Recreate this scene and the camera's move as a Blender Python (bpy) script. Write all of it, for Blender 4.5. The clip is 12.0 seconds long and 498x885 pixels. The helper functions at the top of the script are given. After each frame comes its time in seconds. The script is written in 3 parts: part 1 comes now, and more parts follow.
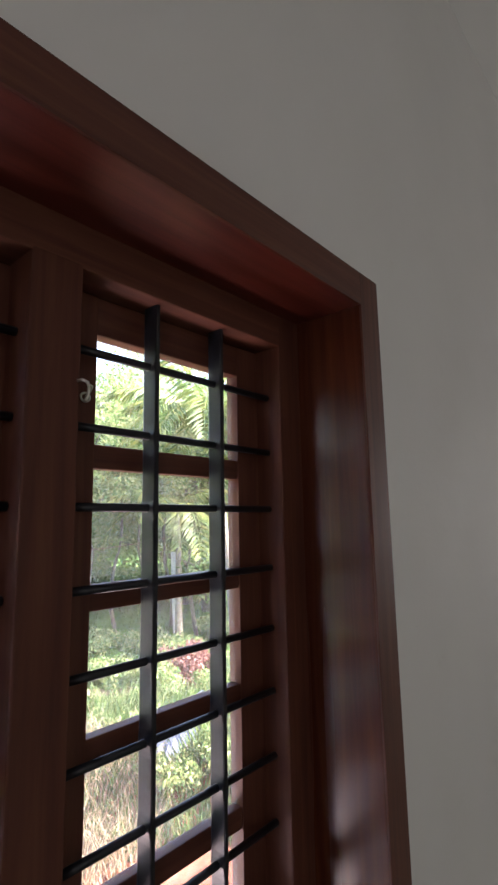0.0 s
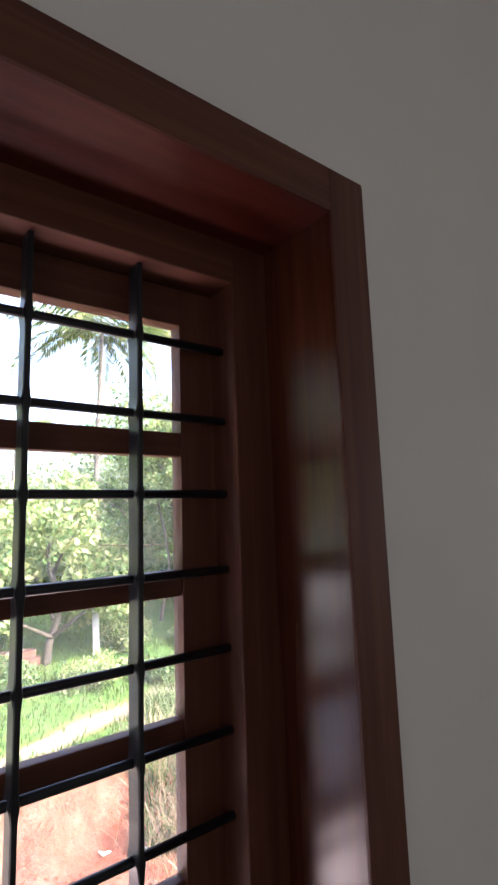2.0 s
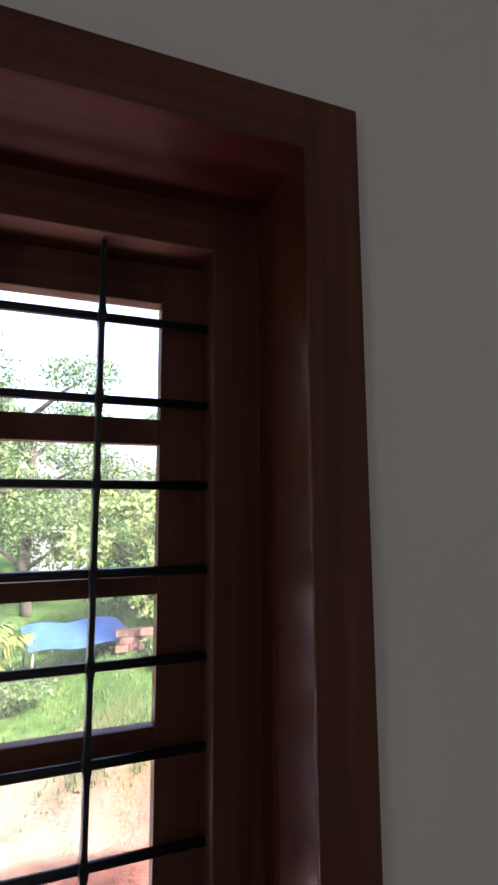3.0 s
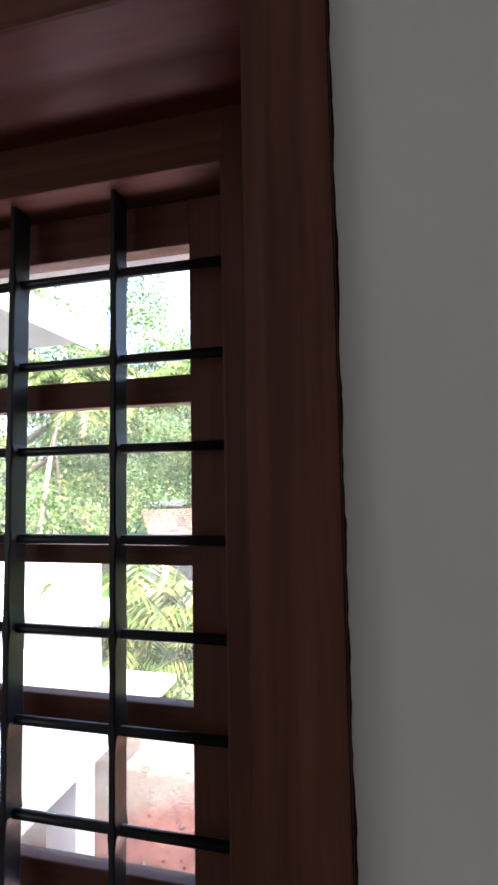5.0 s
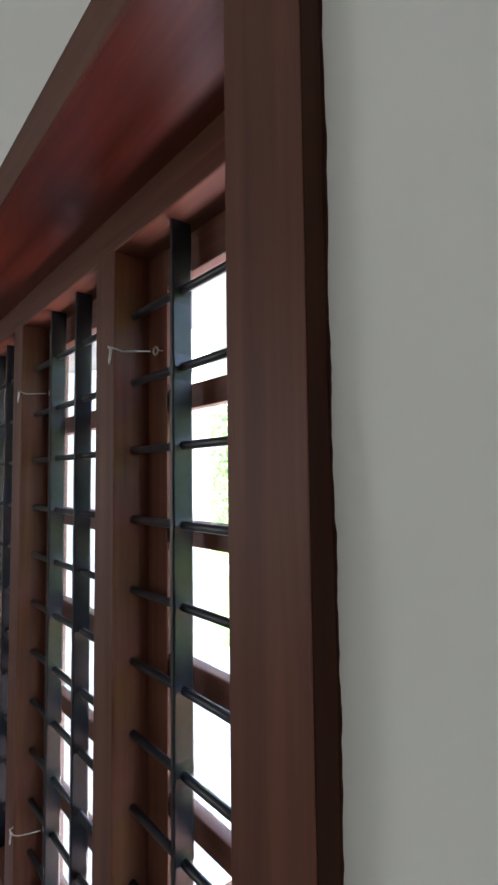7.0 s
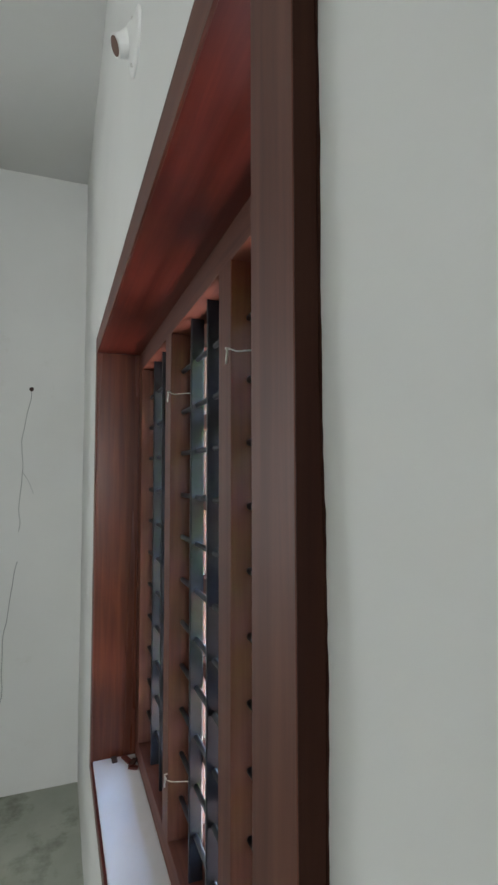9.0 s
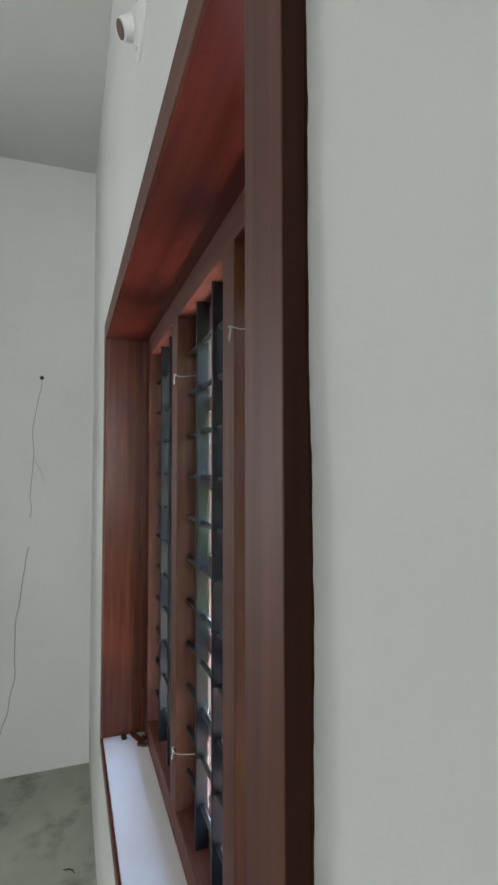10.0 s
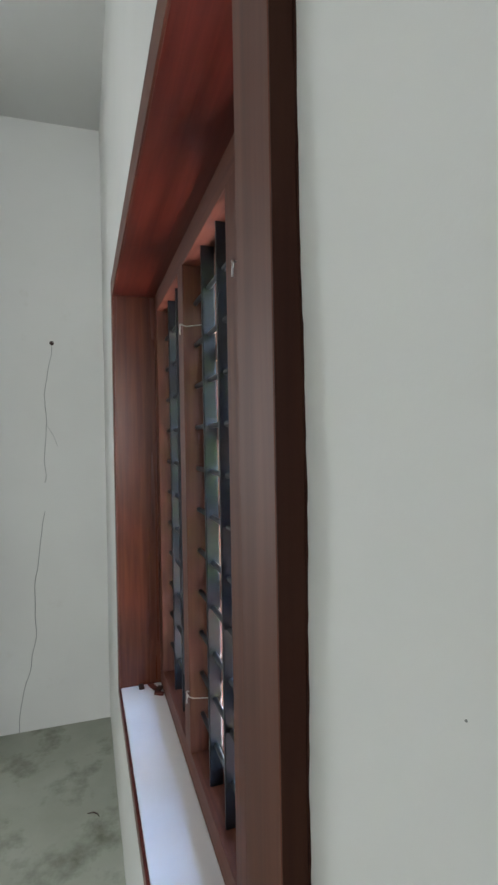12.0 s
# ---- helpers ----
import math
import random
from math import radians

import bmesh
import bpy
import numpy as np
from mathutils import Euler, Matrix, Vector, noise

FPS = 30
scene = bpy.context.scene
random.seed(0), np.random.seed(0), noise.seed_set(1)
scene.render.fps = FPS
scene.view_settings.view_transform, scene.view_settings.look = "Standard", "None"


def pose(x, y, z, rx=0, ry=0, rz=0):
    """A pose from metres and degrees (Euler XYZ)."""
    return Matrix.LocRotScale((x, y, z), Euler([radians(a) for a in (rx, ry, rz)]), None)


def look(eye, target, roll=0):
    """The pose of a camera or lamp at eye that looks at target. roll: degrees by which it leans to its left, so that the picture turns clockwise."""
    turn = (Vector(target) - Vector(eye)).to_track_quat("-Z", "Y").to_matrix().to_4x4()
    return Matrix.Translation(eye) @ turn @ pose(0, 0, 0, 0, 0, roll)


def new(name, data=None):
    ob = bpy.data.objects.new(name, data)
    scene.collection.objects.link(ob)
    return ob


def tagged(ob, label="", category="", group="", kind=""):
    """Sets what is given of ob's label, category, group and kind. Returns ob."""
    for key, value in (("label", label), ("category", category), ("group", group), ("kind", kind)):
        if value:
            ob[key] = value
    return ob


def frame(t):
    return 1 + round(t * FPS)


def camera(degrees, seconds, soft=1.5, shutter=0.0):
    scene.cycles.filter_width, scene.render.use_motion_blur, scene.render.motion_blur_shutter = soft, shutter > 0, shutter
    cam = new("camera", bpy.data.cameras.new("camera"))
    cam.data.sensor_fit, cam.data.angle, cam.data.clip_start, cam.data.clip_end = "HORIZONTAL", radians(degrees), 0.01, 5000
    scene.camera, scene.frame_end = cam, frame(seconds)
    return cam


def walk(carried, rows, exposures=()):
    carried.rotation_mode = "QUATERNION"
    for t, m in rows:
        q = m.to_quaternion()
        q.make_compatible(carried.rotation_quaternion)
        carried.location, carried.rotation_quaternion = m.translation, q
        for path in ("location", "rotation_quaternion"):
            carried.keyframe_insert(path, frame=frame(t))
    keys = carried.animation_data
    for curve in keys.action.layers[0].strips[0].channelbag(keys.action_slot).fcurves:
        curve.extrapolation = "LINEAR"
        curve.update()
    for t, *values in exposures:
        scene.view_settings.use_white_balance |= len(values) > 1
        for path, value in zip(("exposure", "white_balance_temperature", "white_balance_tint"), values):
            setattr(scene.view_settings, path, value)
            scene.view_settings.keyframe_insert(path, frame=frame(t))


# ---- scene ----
cam = camera(51.9, 12.0, soft=2.6)
PATH = [
    (0.0, pose(-0.789, -0.398, 1.595, 98.87, 1.03, -48.89)),
    (0.5, pose(-0.767, -0.423, 1.600, 98.65, 1.00, -48.01)),
    (1.0, pose(-0.708, -0.427, 1.594, 98.51, 0.95, -46.34)),
    (1.5, pose(-0.617, -0.401, 1.597, 98.10, 1.26, -43.98)),
    (2.0, pose(-0.494, -0.404, 1.587, 98.16, 1.91, -37.18)),
    (2.5, pose(-0.409, -0.426, 1.596, 97.51, 1.15, -31.89)),
    (2.7, pose(-0.355, -0.443, 1.591, 97.86, 0.65, -27.07)),
    (4.3, pose(-0.054, -0.368, 1.586, 95.33, 2.13, 1.53)),
    (4.5, pose(-0.034, -0.364, 1.586, 94.94, 1.84, 4.41)),
    (5.0, pose(0.023, -0.345, 1.578, 94.48, 1.04, 14.03)),
    (5.5, pose(0.048, -0.303, 1.572, 94.67, 1.57, 21.50)),
    (6.0, pose(0.086, -0.261, 1.566, 95.01, 1.59, 30.44)),
    (6.5, pose(0.146, -0.219, 1.570, 94.30, 0.49, 41.83)),
    (7.0, pose(0.162, -0.183, 1.577, 93.89, 0.69, 50.66)),
    (7.5, pose(0.175, -0.168, 1.579, 94.10, 1.31, 57.13)),
    (9.5, pose(0.240, -0.120, 1.559, 93.11, -0.11, 70.68)),
    (10.0, pose(0.246, -0.121, 1.544, 92.64, 0.09, 70.60)),
    (10.5, pose(0.252, -0.115, 1.529, 92.17, 0.29, 71.26)),
    (11.0, pose(0.238, -0.109, 1.518, 90.97, 0.44, 71.73)),
    (11.5, pose(0.239, -0.104, 1.502, 89.97, 0.81, 71.99)),
    (12.0, pose(0.239, -0.106, 1.494, 89.51, 0.98, 72.16)),
]
EXPOSURES = [(0.0, 3.95, 6350, 19), (1.0, 3.97, 6350, 19), (1.5, 4.12, 6350, 19), (2.0, 3.75, 6300, 22), (2.5, 3.35, 6300, 23), (4.5, 3.5, 6150, 22), (5.0, 3.8, 6050, 21), (5.5, 3.75, 6050, 21), (6.5, 4.55, 6000, 17), (7.5, 4.95, 5950, 8), (9.5, 5.27, 5850, 8), (12.0, 5.37, 5850, 8)]
walk(cam, PATH, EXPOSURES)

# ---- light ----
SUN_DIR = Vector((0.45, -0.69, 0.635)).normalized()      # towards the sun
world = bpy.data.worlds.new("daylight")
scene.world = world
world.use_nodes = True
wn = world.node_tree
sky = wn.nodes.new("ShaderNodeTexSky")
sky.sky_type = "NISHITA"
sky.sun_disc = False
sky.sun_elevation = math.asin(SUN_DIR.z)
sky.sun_rotation = math.atan2(SUN_DIR.x, SUN_DIR.y)
sky.dust_density = 6.0
wn.nodes["Background"].inputs["Strength"].default_value = 0.125
wn.links.new(sky.outputs[0], wn.nodes["Background"].inputs["Color"])
sun_data = bpy.data.lights.new("sun", "SUN")
sun_data.energy, sun_data.angle, sun_data.color = 1.55, radians(0.6), (1.0, 0.95, 0.86)
sun = new("sun", sun_data)
sun.matrix_world = look(SUN_DIR * 50, (0, 0, 0))
# added fill lamps: three in unseen wall recesses, one outside below window_1 for bounce
for name, eye, aim, wide, tall, watts, tone in (("south_fill", (-1.2, -3.72, 1.9), (-1.2, 0, 1.8), 2.0, 1.3, 0.14, (1.0, 0.965, 0.91)),
                                                ("west_fill", (-2.46, -1.80, 1.60), (0, -1.75, 1.75), 0.9, 1.2, 0.48, (1.0, 0.97, 0.92)),
                                                ("east_fill", (5.12, -0.70, 1.65), (0, -0.9, 1.6), 0.95, 1.3, 2.4, (1.0, 0.965, 0.91)),
                                                ("yard_bounce_fill", (-0.66, 0.92, 0.36), (-0.66, 0.02, 1.85), 1.3, 0.45, 1.6, (1.0, 0.80, 0.77))):
    fill_data = bpy.data.lights.new(name, "AREA")
    fill_data.shape, fill_data.size, fill_data.size_y = "RECTANGLE", wide, tall
    fill_data.energy, fill_data.color = watts, tone
    new(name, fill_data).matrix_world = look(eye, aim)

# ---- materials ----


def material(name, base, rough=0.6, metal=0.0, coat=0.0, spec=0.5):
    m = bpy.data.materials.new(name)
    m.use_nodes = True
    b = m.node_tree.nodes["Principled BSDF"]
    b.inputs["Base Color"].default_value = (*base, 1)
    b.inputs["Roughness"].default_value = rough
    b.inputs["Metallic"].default_value = metal
    b.inputs["Coat Weight"].default_value = coat
    b.inputs["Specular IOR Level"].default_value = spec
    return m


def node(m, kind, **values):
    n = m.node_tree.nodes.new(kind)
    for k, v in values.items():
        n.inputs[k].default_value = v
    return n


def link(m, a, b):
    m.node_tree.links.new(a, b)


def ramp(m, fac, stops):
    r = m.node_tree.nodes.new("ShaderNodeValToRGB")
    while len(r.color_ramp.elements) < len(stops):
        r.color_ramp.elements.new(0.5)
    for e, (p, c) in zip(r.color_ramp.elements, stops):
        e.position, e.color = p, (*c, 1)
    link(m, fac, r.inputs[0])
    return r.outputs[0]


def mapped(m, scale, coords="Object"):
    tc = m.node_tree.nodes.new("ShaderNodeTexCoord")
    mp = node(m, "ShaderNodeMapping", Scale=scale)
    link(m, tc.outputs[coords], mp.inputs[0])
    return mp.outputs[0]


def noise_of(m, scale, detail=4.0, rough=0.55, stretch=(1, 1, 1), distortion=0.0):
    n = node(m, "ShaderNodeTexNoise", Scale=scale, Detail=detail, Roughness=rough, Distortion=distortion)
    link(m, mapped(m, stretch), n.inputs["Vector"])
    return n.outputs["Fac"]


def mix(m, fac, a, b, kind="MIX"):
    n = m.node_tree.nodes.new("ShaderNodeMix")
    n.data_type, n.blend_type = "RGBA", kind
    for sock, v in ((n.inputs[0], fac), (n.inputs[6], a), (n.inputs[7], b)):
        if isinstance(v, (int, float)):
            sock.default_value = v
        elif isinstance(v, tuple):
            sock.default_value = (*v, 1)
        else:
            link(m, v, sock)
    return n.outputs[2]


def bump(m, height, strength, distance):
    n = node(m, "ShaderNodeBump", Strength=strength, Distance=distance)
    link(m, height, n.inputs["Height"])
    link(m, n.outputs[0], m.node_tree.nodes["Principled BSDF"].inputs["Normal"])


def socket(m, name):
    return m.node_tree.nodes["Principled BSDF"].inputs[name]


def wood(name, stretch, gloss=(0.24, 0.30), coat=0.10, spec=0.42, tone=(1.06, 1.30, 1.08)):
    """Red-brown timber with long grain, varnished to the given roughness."""
    m = material(name, (0.12, 0.045, 0.03), 0.4, coat=coat, spec=spec)
    grain = noise_of(m, 60, 5, 0.6, stretch, 0.4)
    broad = noise_of(m, 5, 3, 0.5, stretch, 1.2)
    g = ramp(m, grain, [(p, tuple(a * b for a, b in zip(c, tone))) for p, c in ((0.3, (0.070, 0.0132, 0.0078)), (0.52, (0.104, 0.0218, 0.0118)), (0.75, (0.140, 0.034, 0.0178)))])
    b = ramp(m, broad, [(0.3, (0.72, 0.66, 0.62)), (0.7, (1.0, 1.0, 1.0))])
    link(m, mix(m, 1.0, g, b, "MULTIPLY"), socket(m, "Base Color"))
    link(m, ramp(m, noise_of(m, 9, 3, 0.5, stretch), [(0.3, (gloss[0],) * 3), (0.7, (gloss[1],) * 3)]), socket(m, "Roughness"))
    socket(m, "Coat Roughness").default_value = 0.2
    bump(m, grain, 0.02, 0.001)
    return m


WOOD_V = wood("varnished_wood_upright", (1, 1, 0.045))
WOOD_H = wood("varnished_wood_level", (0.045, 1, 1), (0.33, 0.42), 0.06, 0.45, (1.25, 1.08, 1.2))
SATIN_V = wood("satin_wood_upright", (1, 1, 0.045), (0.5, 0.62), 0.0, 0.34, (1.20, 1.86, 1.95))
SATIN_H = wood("satin_wood_level", (0.045, 1, 1), (0.5, 0.62), 0.0, 0.34, (1.20, 1.86, 1.95))

# near-black tone carries the shade on the casing's side; the joint shares it
EDGE = wood("shaded_edge_and_joint", (1, 1, 0.045), (0.6, 0.75), 0.0, 0.1, (0.26, 0.42, 0.42))

IRON = material("blue_black_paint_on_iron", (0.012, 0.013, 0.016), 0.38, spec=0.4)
link(IRON, ramp(IRON, noise_of(IRON, 60, 4), [(0.3, (0.008, 0.009, 0.012)), (0.75, (0.015, 0.017, 0.022))]), socket(IRON, "Base Color"))
bump(IRON, noise_of(IRON, 140, 3), 0.15, 0.001)

STEEL = material("galvanised_wire", (0.62, 0.60, 0.56), 0.35, metal=0.85)
link(STEEL, ramp(STEEL, noise_of(STEEL, 90, 3), [(0.3, (0.45, 0.42, 0.38)), (0.7, (0.75, 0.73, 0.7))]), socket(STEEL, "Base Color"))


def plaster(name, low, high, dirt):
    m = material(name, high, 0.75, spec=0.3)
    fine = noise_of(m, 55, 5, 0.6)
    broad = noise_of(m, 1.7, 4, 0.55)
    c = ramp(m, broad, [(0.25, low), (0.75, high)])
    spots = ramp(m, noise_of(m, 7, 6, 0.7), [(0.27, dirt), (0.36, (1, 1, 1))])
    link(m, mix(m, 1.0, c, spots, "MULTIPLY"), socket(m, "Base Color"))
    bump(m, fine, 0.18, 0.002)
    return m


WALL = plaster("off_white_putty_wall", (0.69, 0.69, 0.665), (0.75, 0.75, 0.725), (0.95, 0.945, 0.93))
CEIL = plaster("off_white_ceiling", (0.67, 0.665, 0.645), (0.73, 0.725, 0.705), (0.95, 0.945, 0.93))
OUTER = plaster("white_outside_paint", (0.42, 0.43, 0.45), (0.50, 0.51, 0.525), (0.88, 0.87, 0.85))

FLOOR = material("raw_cement_floor", (0.3, 0.31, 0.28), 0.8)
f1 = ramp(FLOOR, noise_of(FLOOR, 1.6, 5, 0.58), [(0.25, (0.29, 0.305, 0.25)), (0.5, (0.40, 0.42, 0.355)), (0.75, (0.50, 0.525, 0.46))])
f2 = ramp(FLOOR, noise_of(FLOOR, 4.5, 5, 0.62), [(0.30, (0.36, 0.36, 0.31)), (0.5, (1, 1, 1))])
link(FLOOR, mix(FLOOR, 0.85, f1, f2, "MULTIPLY"), socket(FLOOR, "Base Color"))
bump(FLOOR, noise_of(FLOOR, 40, 5), 0.3, 0.003)

STONE = material("white_sill_stone", (0.78, 0.78, 0.78), 0.28)
link(STONE, ramp(STONE, noise_of(STONE, 6, 5, 0.6), [(0.3, (0.80, 0.80, 0.81)), (0.7, (0.87, 0.87, 0.88))]), socket(STONE, "Base Color"))

GLASS = bpy.data.materials.new("window_glass")
GLASS.use_nodes = True
gn = GLASS.node_tree
gn.nodes.remove(gn.nodes["Principled BSDF"])
clear = gn.nodes.new("ShaderNodeBsdfTransparent")
clear.inputs[0].default_value = (0.97, 0.98, 0.98, 1)
shine = gn.nodes.new("ShaderNodeBsdfGlossy")
shine.inputs["Roughness"].default_value = 0.02
facing = gn.nodes.new("ShaderNodeLayerWeight")
facing.inputs[0].default_value = 0.5
steep = gn.nodes.new("ShaderNodeMath")
steep.operation = "POWER"
steep.inputs[1].default_value = 5.0
gn.links.new(facing.outputs["Facing"], steep.inputs[0])
fres = gn.nodes.new("ShaderNodeMath")
fres.operation = "MULTIPLY_ADD"
fres.inputs[1].default_value, fres.inputs[2].default_value = 0.8, 0.03
gn.links.new(steep.outputs[0], fres.inputs[0])
both = gn.nodes.new("ShaderNodeMixShader")
gn.links.new(fres.outputs[0], both.inputs[0])
gn.links.new(clear.outputs[0], both.inputs[1])
gn.links.new(shine.outputs[0], both.inputs[2])
# glare haze put into the panes as a thin translucent veil
veil = gn.nodes.new("ShaderNodeBsdfTranslucent")
veil.inputs[0].default_value = (0.85, 0.84, 0.80, 1)
film = gn.nodes.new("ShaderNodeMixShader")
gtc = gn.nodes.new("ShaderNodeTexCoord")
gnoise = gn.nodes.new("ShaderNodeTexNoise")
gnoise.inputs["Scale"].default_value, gnoise.inputs["Detail"].default_value = 14.0, 5.0
gmul = gn.nodes.new("ShaderNodeMath")
gmul.operation = "MULTIPLY"
gmul.inputs[1].default_value = 0.10
gn.links.new(gtc.outputs["Object"], gnoise.inputs["Vector"])
gn.links.new(gnoise.outputs["Fac"], gmul.inputs[0])
gn.links.new(gmul.outputs[0], film.inputs[0])
gn.links.new(both.outputs[0], film.inputs[1])
gn.links.new(veil.outputs[0], film.inputs[2])
gn.links.new(film.outputs[0], gn.nodes["Material Output"].inputs[0])

PLASTIC = material("white_plastic", (0.78, 0.78, 0.76), 0.35)
SOCKET = material("brown_socket_inside", (0.11, 0.045, 0.025), 0.5)
CABLE = material("grey_cable", (0.26, 0.27, 0.26), 0.5)
RUBBISH = material("dark_wood_chip", (0.05, 0.025, 0.018), 0.7)


def foliage(name, dark, mid, light, rough=0.5):
    dark, mid, light = (tuple(1.2 * k * v for k, v in zip((1.15, 1.0, 1.25), c)) for c in (dark, mid, light))
    m = material(name, mid, rough, spec=0.4)
    geo = m.node_tree.nodes.new("ShaderNodeNewGeometry")
    c = ramp(m, geo.outputs["Random Per Island"], [(0.0, dark), (0.5, mid), (1.0, light)])
    link(m, mix(m, 0.5, c, ramp(m, noise_of(m, 1.3, 3), [(0.3, (0.55,) * 3), (0.7, (1.25,) * 3)]), "MULTIPLY"), socket(m, "Base Color"))
    # thin leaves let light through
    tr = m.node_tree.nodes.new("ShaderNodeBsdfTranslucent")
    link(m, c, tr.inputs[0])
    ms = m.node_tree.nodes.new("ShaderNodeMixShader")
    ms.inputs[0].default_value = 0.35
    b, out = m.node_tree.nodes["Principled BSDF"], m.node_tree.nodes["Material Output"]
    link(m, b.outputs[0], ms.inputs[1])
    link(m, tr.outputs[0], ms.inputs[2])
    link(m, ms.outputs[0], out.inputs[0])
    return m


LEAF = foliage("broad_leaves", (0.035, 0.095, 0.026), (0.075, 0.165, 0.045), (0.17, 0.25, 0.08))
LEAF_LIGHT = foliage("young_leaves", (0.08, 0.17, 0.045), (0.155, 0.26, 0.075), (0.29, 0.36, 0.13))
LEAF_FAR = foliage("far_leaves", (0.05, 0.10, 0.035), (0.09, 0.15, 0.05), (0.15, 0.21, 0.075))
FROND = foliage("palm_leaflets", (0.028, 0.070, 0.014), (0.075, 0.135, 0.024), (0.17, 0.20, 0.045))
DRY = foliage("dry_grass_blades", (0.13, 0.13, 0.06), (0.24, 0.215, 0.11), (0.35, 0.30, 0.17))
GRASS = foliage("grass_blades", (0.035, 0.085, 0.018), (0.065, 0.13, 0.032), (0.13, 0.17, 0.055))

DEAD = foliage("withered_leaves", (0.10, 0.05, 0.035), (0.19, 0.10, 0.07), (0.30, 0.19, 0.14))

BARK = material("pale_bark", (0.32, 0.29, 0.25), 0.85)
link(BARK, ramp(BARK, noise_of(BARK, 6, 6, 0.6, (1, 1, 4)), [(0.3, (0.08, 0.068, 0.056)), (0.7, (0.22, 0.20, 0.17))]), socket(BARK, "Base Color"))
bump(BARK, noise_of(BARK, 9, 5, 0.6, (1, 1, 5)), 0.5, 0.02)

SOIL = material("red_soil_and_grass", (0.4, 0.2, 0.13), 0.95, spec=0.1)
soil = ramp(SOIL, noise_of(SOIL, 1.3, 9, 0.74), [(0.30, (0.12, 0.040, 0.027)), (0.5, (0.255, 0.098, 0.066)), (0.70, (0.38, 0.18, 0.13))])
sand = ramp(SOIL, noise_of(SOIL, 2.0, 6, 0.65), [(0.3, (0.23, 0.175, 0.12)), (0.7, (0.38, 0.32, 0.24))])
turf = ramp(SOIL, noise_of(SOIL, 1.6, 8, 0.7), [(0.3, (0.049, 0.115, 0.024)), (0.55, (0.087, 0.183, 0.042)), (0.75, (0.174, 0.217, 0.073))])
att = SOIL.node_tree.nodes.new("ShaderNodeVertexColor")
att.layer_name = "cover"
sep = SOIL.node_tree.nodes.new("ShaderNodeSeparateColor")
link(SOIL, att.outputs[0], sep.inputs[0])
link(SOIL, mix(SOIL, sep.outputs[1], mix(SOIL, sep.outputs[0], soil, sand), turf), socket(SOIL, "Base Color"))
bump(SOIL, noise_of(SOIL, 3.5, 9, 0.75), 0.9, 0.13)

TILE = material("red_roof_tile", (0.42, 0.17, 0.11), 0.8)
link(TILE, ramp(TILE, noise_of(TILE, 3, 5), [(0.3, (0.18, 0.075, 0.058)), (0.7, (0.28, 0.14, 0.115))]), socket(TILE, "Base Color"))
HOUSE = plaster("pale_house_wall", (0.38, 0.39, 0.40), (0.48, 0.49, 0.50), (0.8, 0.78, 0.74))
DARKPANE = material("dark_window_pane", (0.03, 0.035, 0.04), 0.15)
SILVER_FROND = foliage("faded_palm_leaf", (0.05, 0.075, 0.09), (0.085, 0.115, 0.13), (0.12, 0.15, 0.165))
TARP = material("blue_tarpaulin", (0.10, 0.22, 0.50), 0.45)
link(TARP, ramp(TARP, noise_of(TARP, 5, 4), [(0.3, (0.052, 0.157, 0.470)), (0.7, (0.122, 0.278, 0.696))]), socket(TARP, "Base Color"))
STUMP = material("laterite_masonry", (0.16, 0.08, 0.055), 0.9)
link(STUMP, ramp(STUMP, noise_of(STUMP, 5, 5, 0.65), [(0.3, (0.11, 0.052, 0.038)), (0.7, (0.22, 0.13, 0.10))]), socket(STUMP, "Base Color"))
CLOD = material("broken_laterite_clod", (0.15, 0.045, 0.026), 0.95, spec=0.1)
clod_geo = CLOD.node_tree.nodes.new("ShaderNodeNewGeometry")
link(CLOD, ramp(CLOD, clod_geo.outputs["Random Per Island"], [(0.0, (0.104, 0.026, 0.014)), (0.6, (0.191, 0.057, 0.033)), (1.0, (0.261, 0.096, 0.061))]), socket(CLOD, "Base Color"))

# ---- builders ----


def box(bm, x0, x1, y0, y1, z0, z1, bevel=0.0):
    made = bmesh.ops.create_cube(bm, size=1, matrix=Matrix.LocRotScale(((x0 + x1) / 2, (y0 + y1) / 2, (z0 + z1) / 2), None, (x1 - x0, y1 - y0, z1 - z0)))
    if bevel:
        edges = {e for v in made["verts"] for e in v.link_edges}
        bmesh.ops.bevel(bm, geom=list(edges), offset=bevel, segments=2, affect="EDGES", profile=0.6)
    return bm


def rail(x0, x1, y0, y1, z0, z1, bevel):
    """A level board, its long edges eased and its ends square."""
    bm = box(bmesh.new(), x0, x1, y0, y1, z0, z1)
    long_edges = [e for e in bm.edges if abs(e.verts[0].co.x - e.verts[1].co.x) > 1e-6]
    bmesh.ops.bevel(bm, geom=long_edges, offset=bevel, segments=2, affect="EDGES", profile=0.6)
    return bm


def slab(x0, x1, y0, y1, z0, z1, bevel=0.0):
    return box(bmesh.new(), x0, x1, y0, y1, z0, z1, bevel)


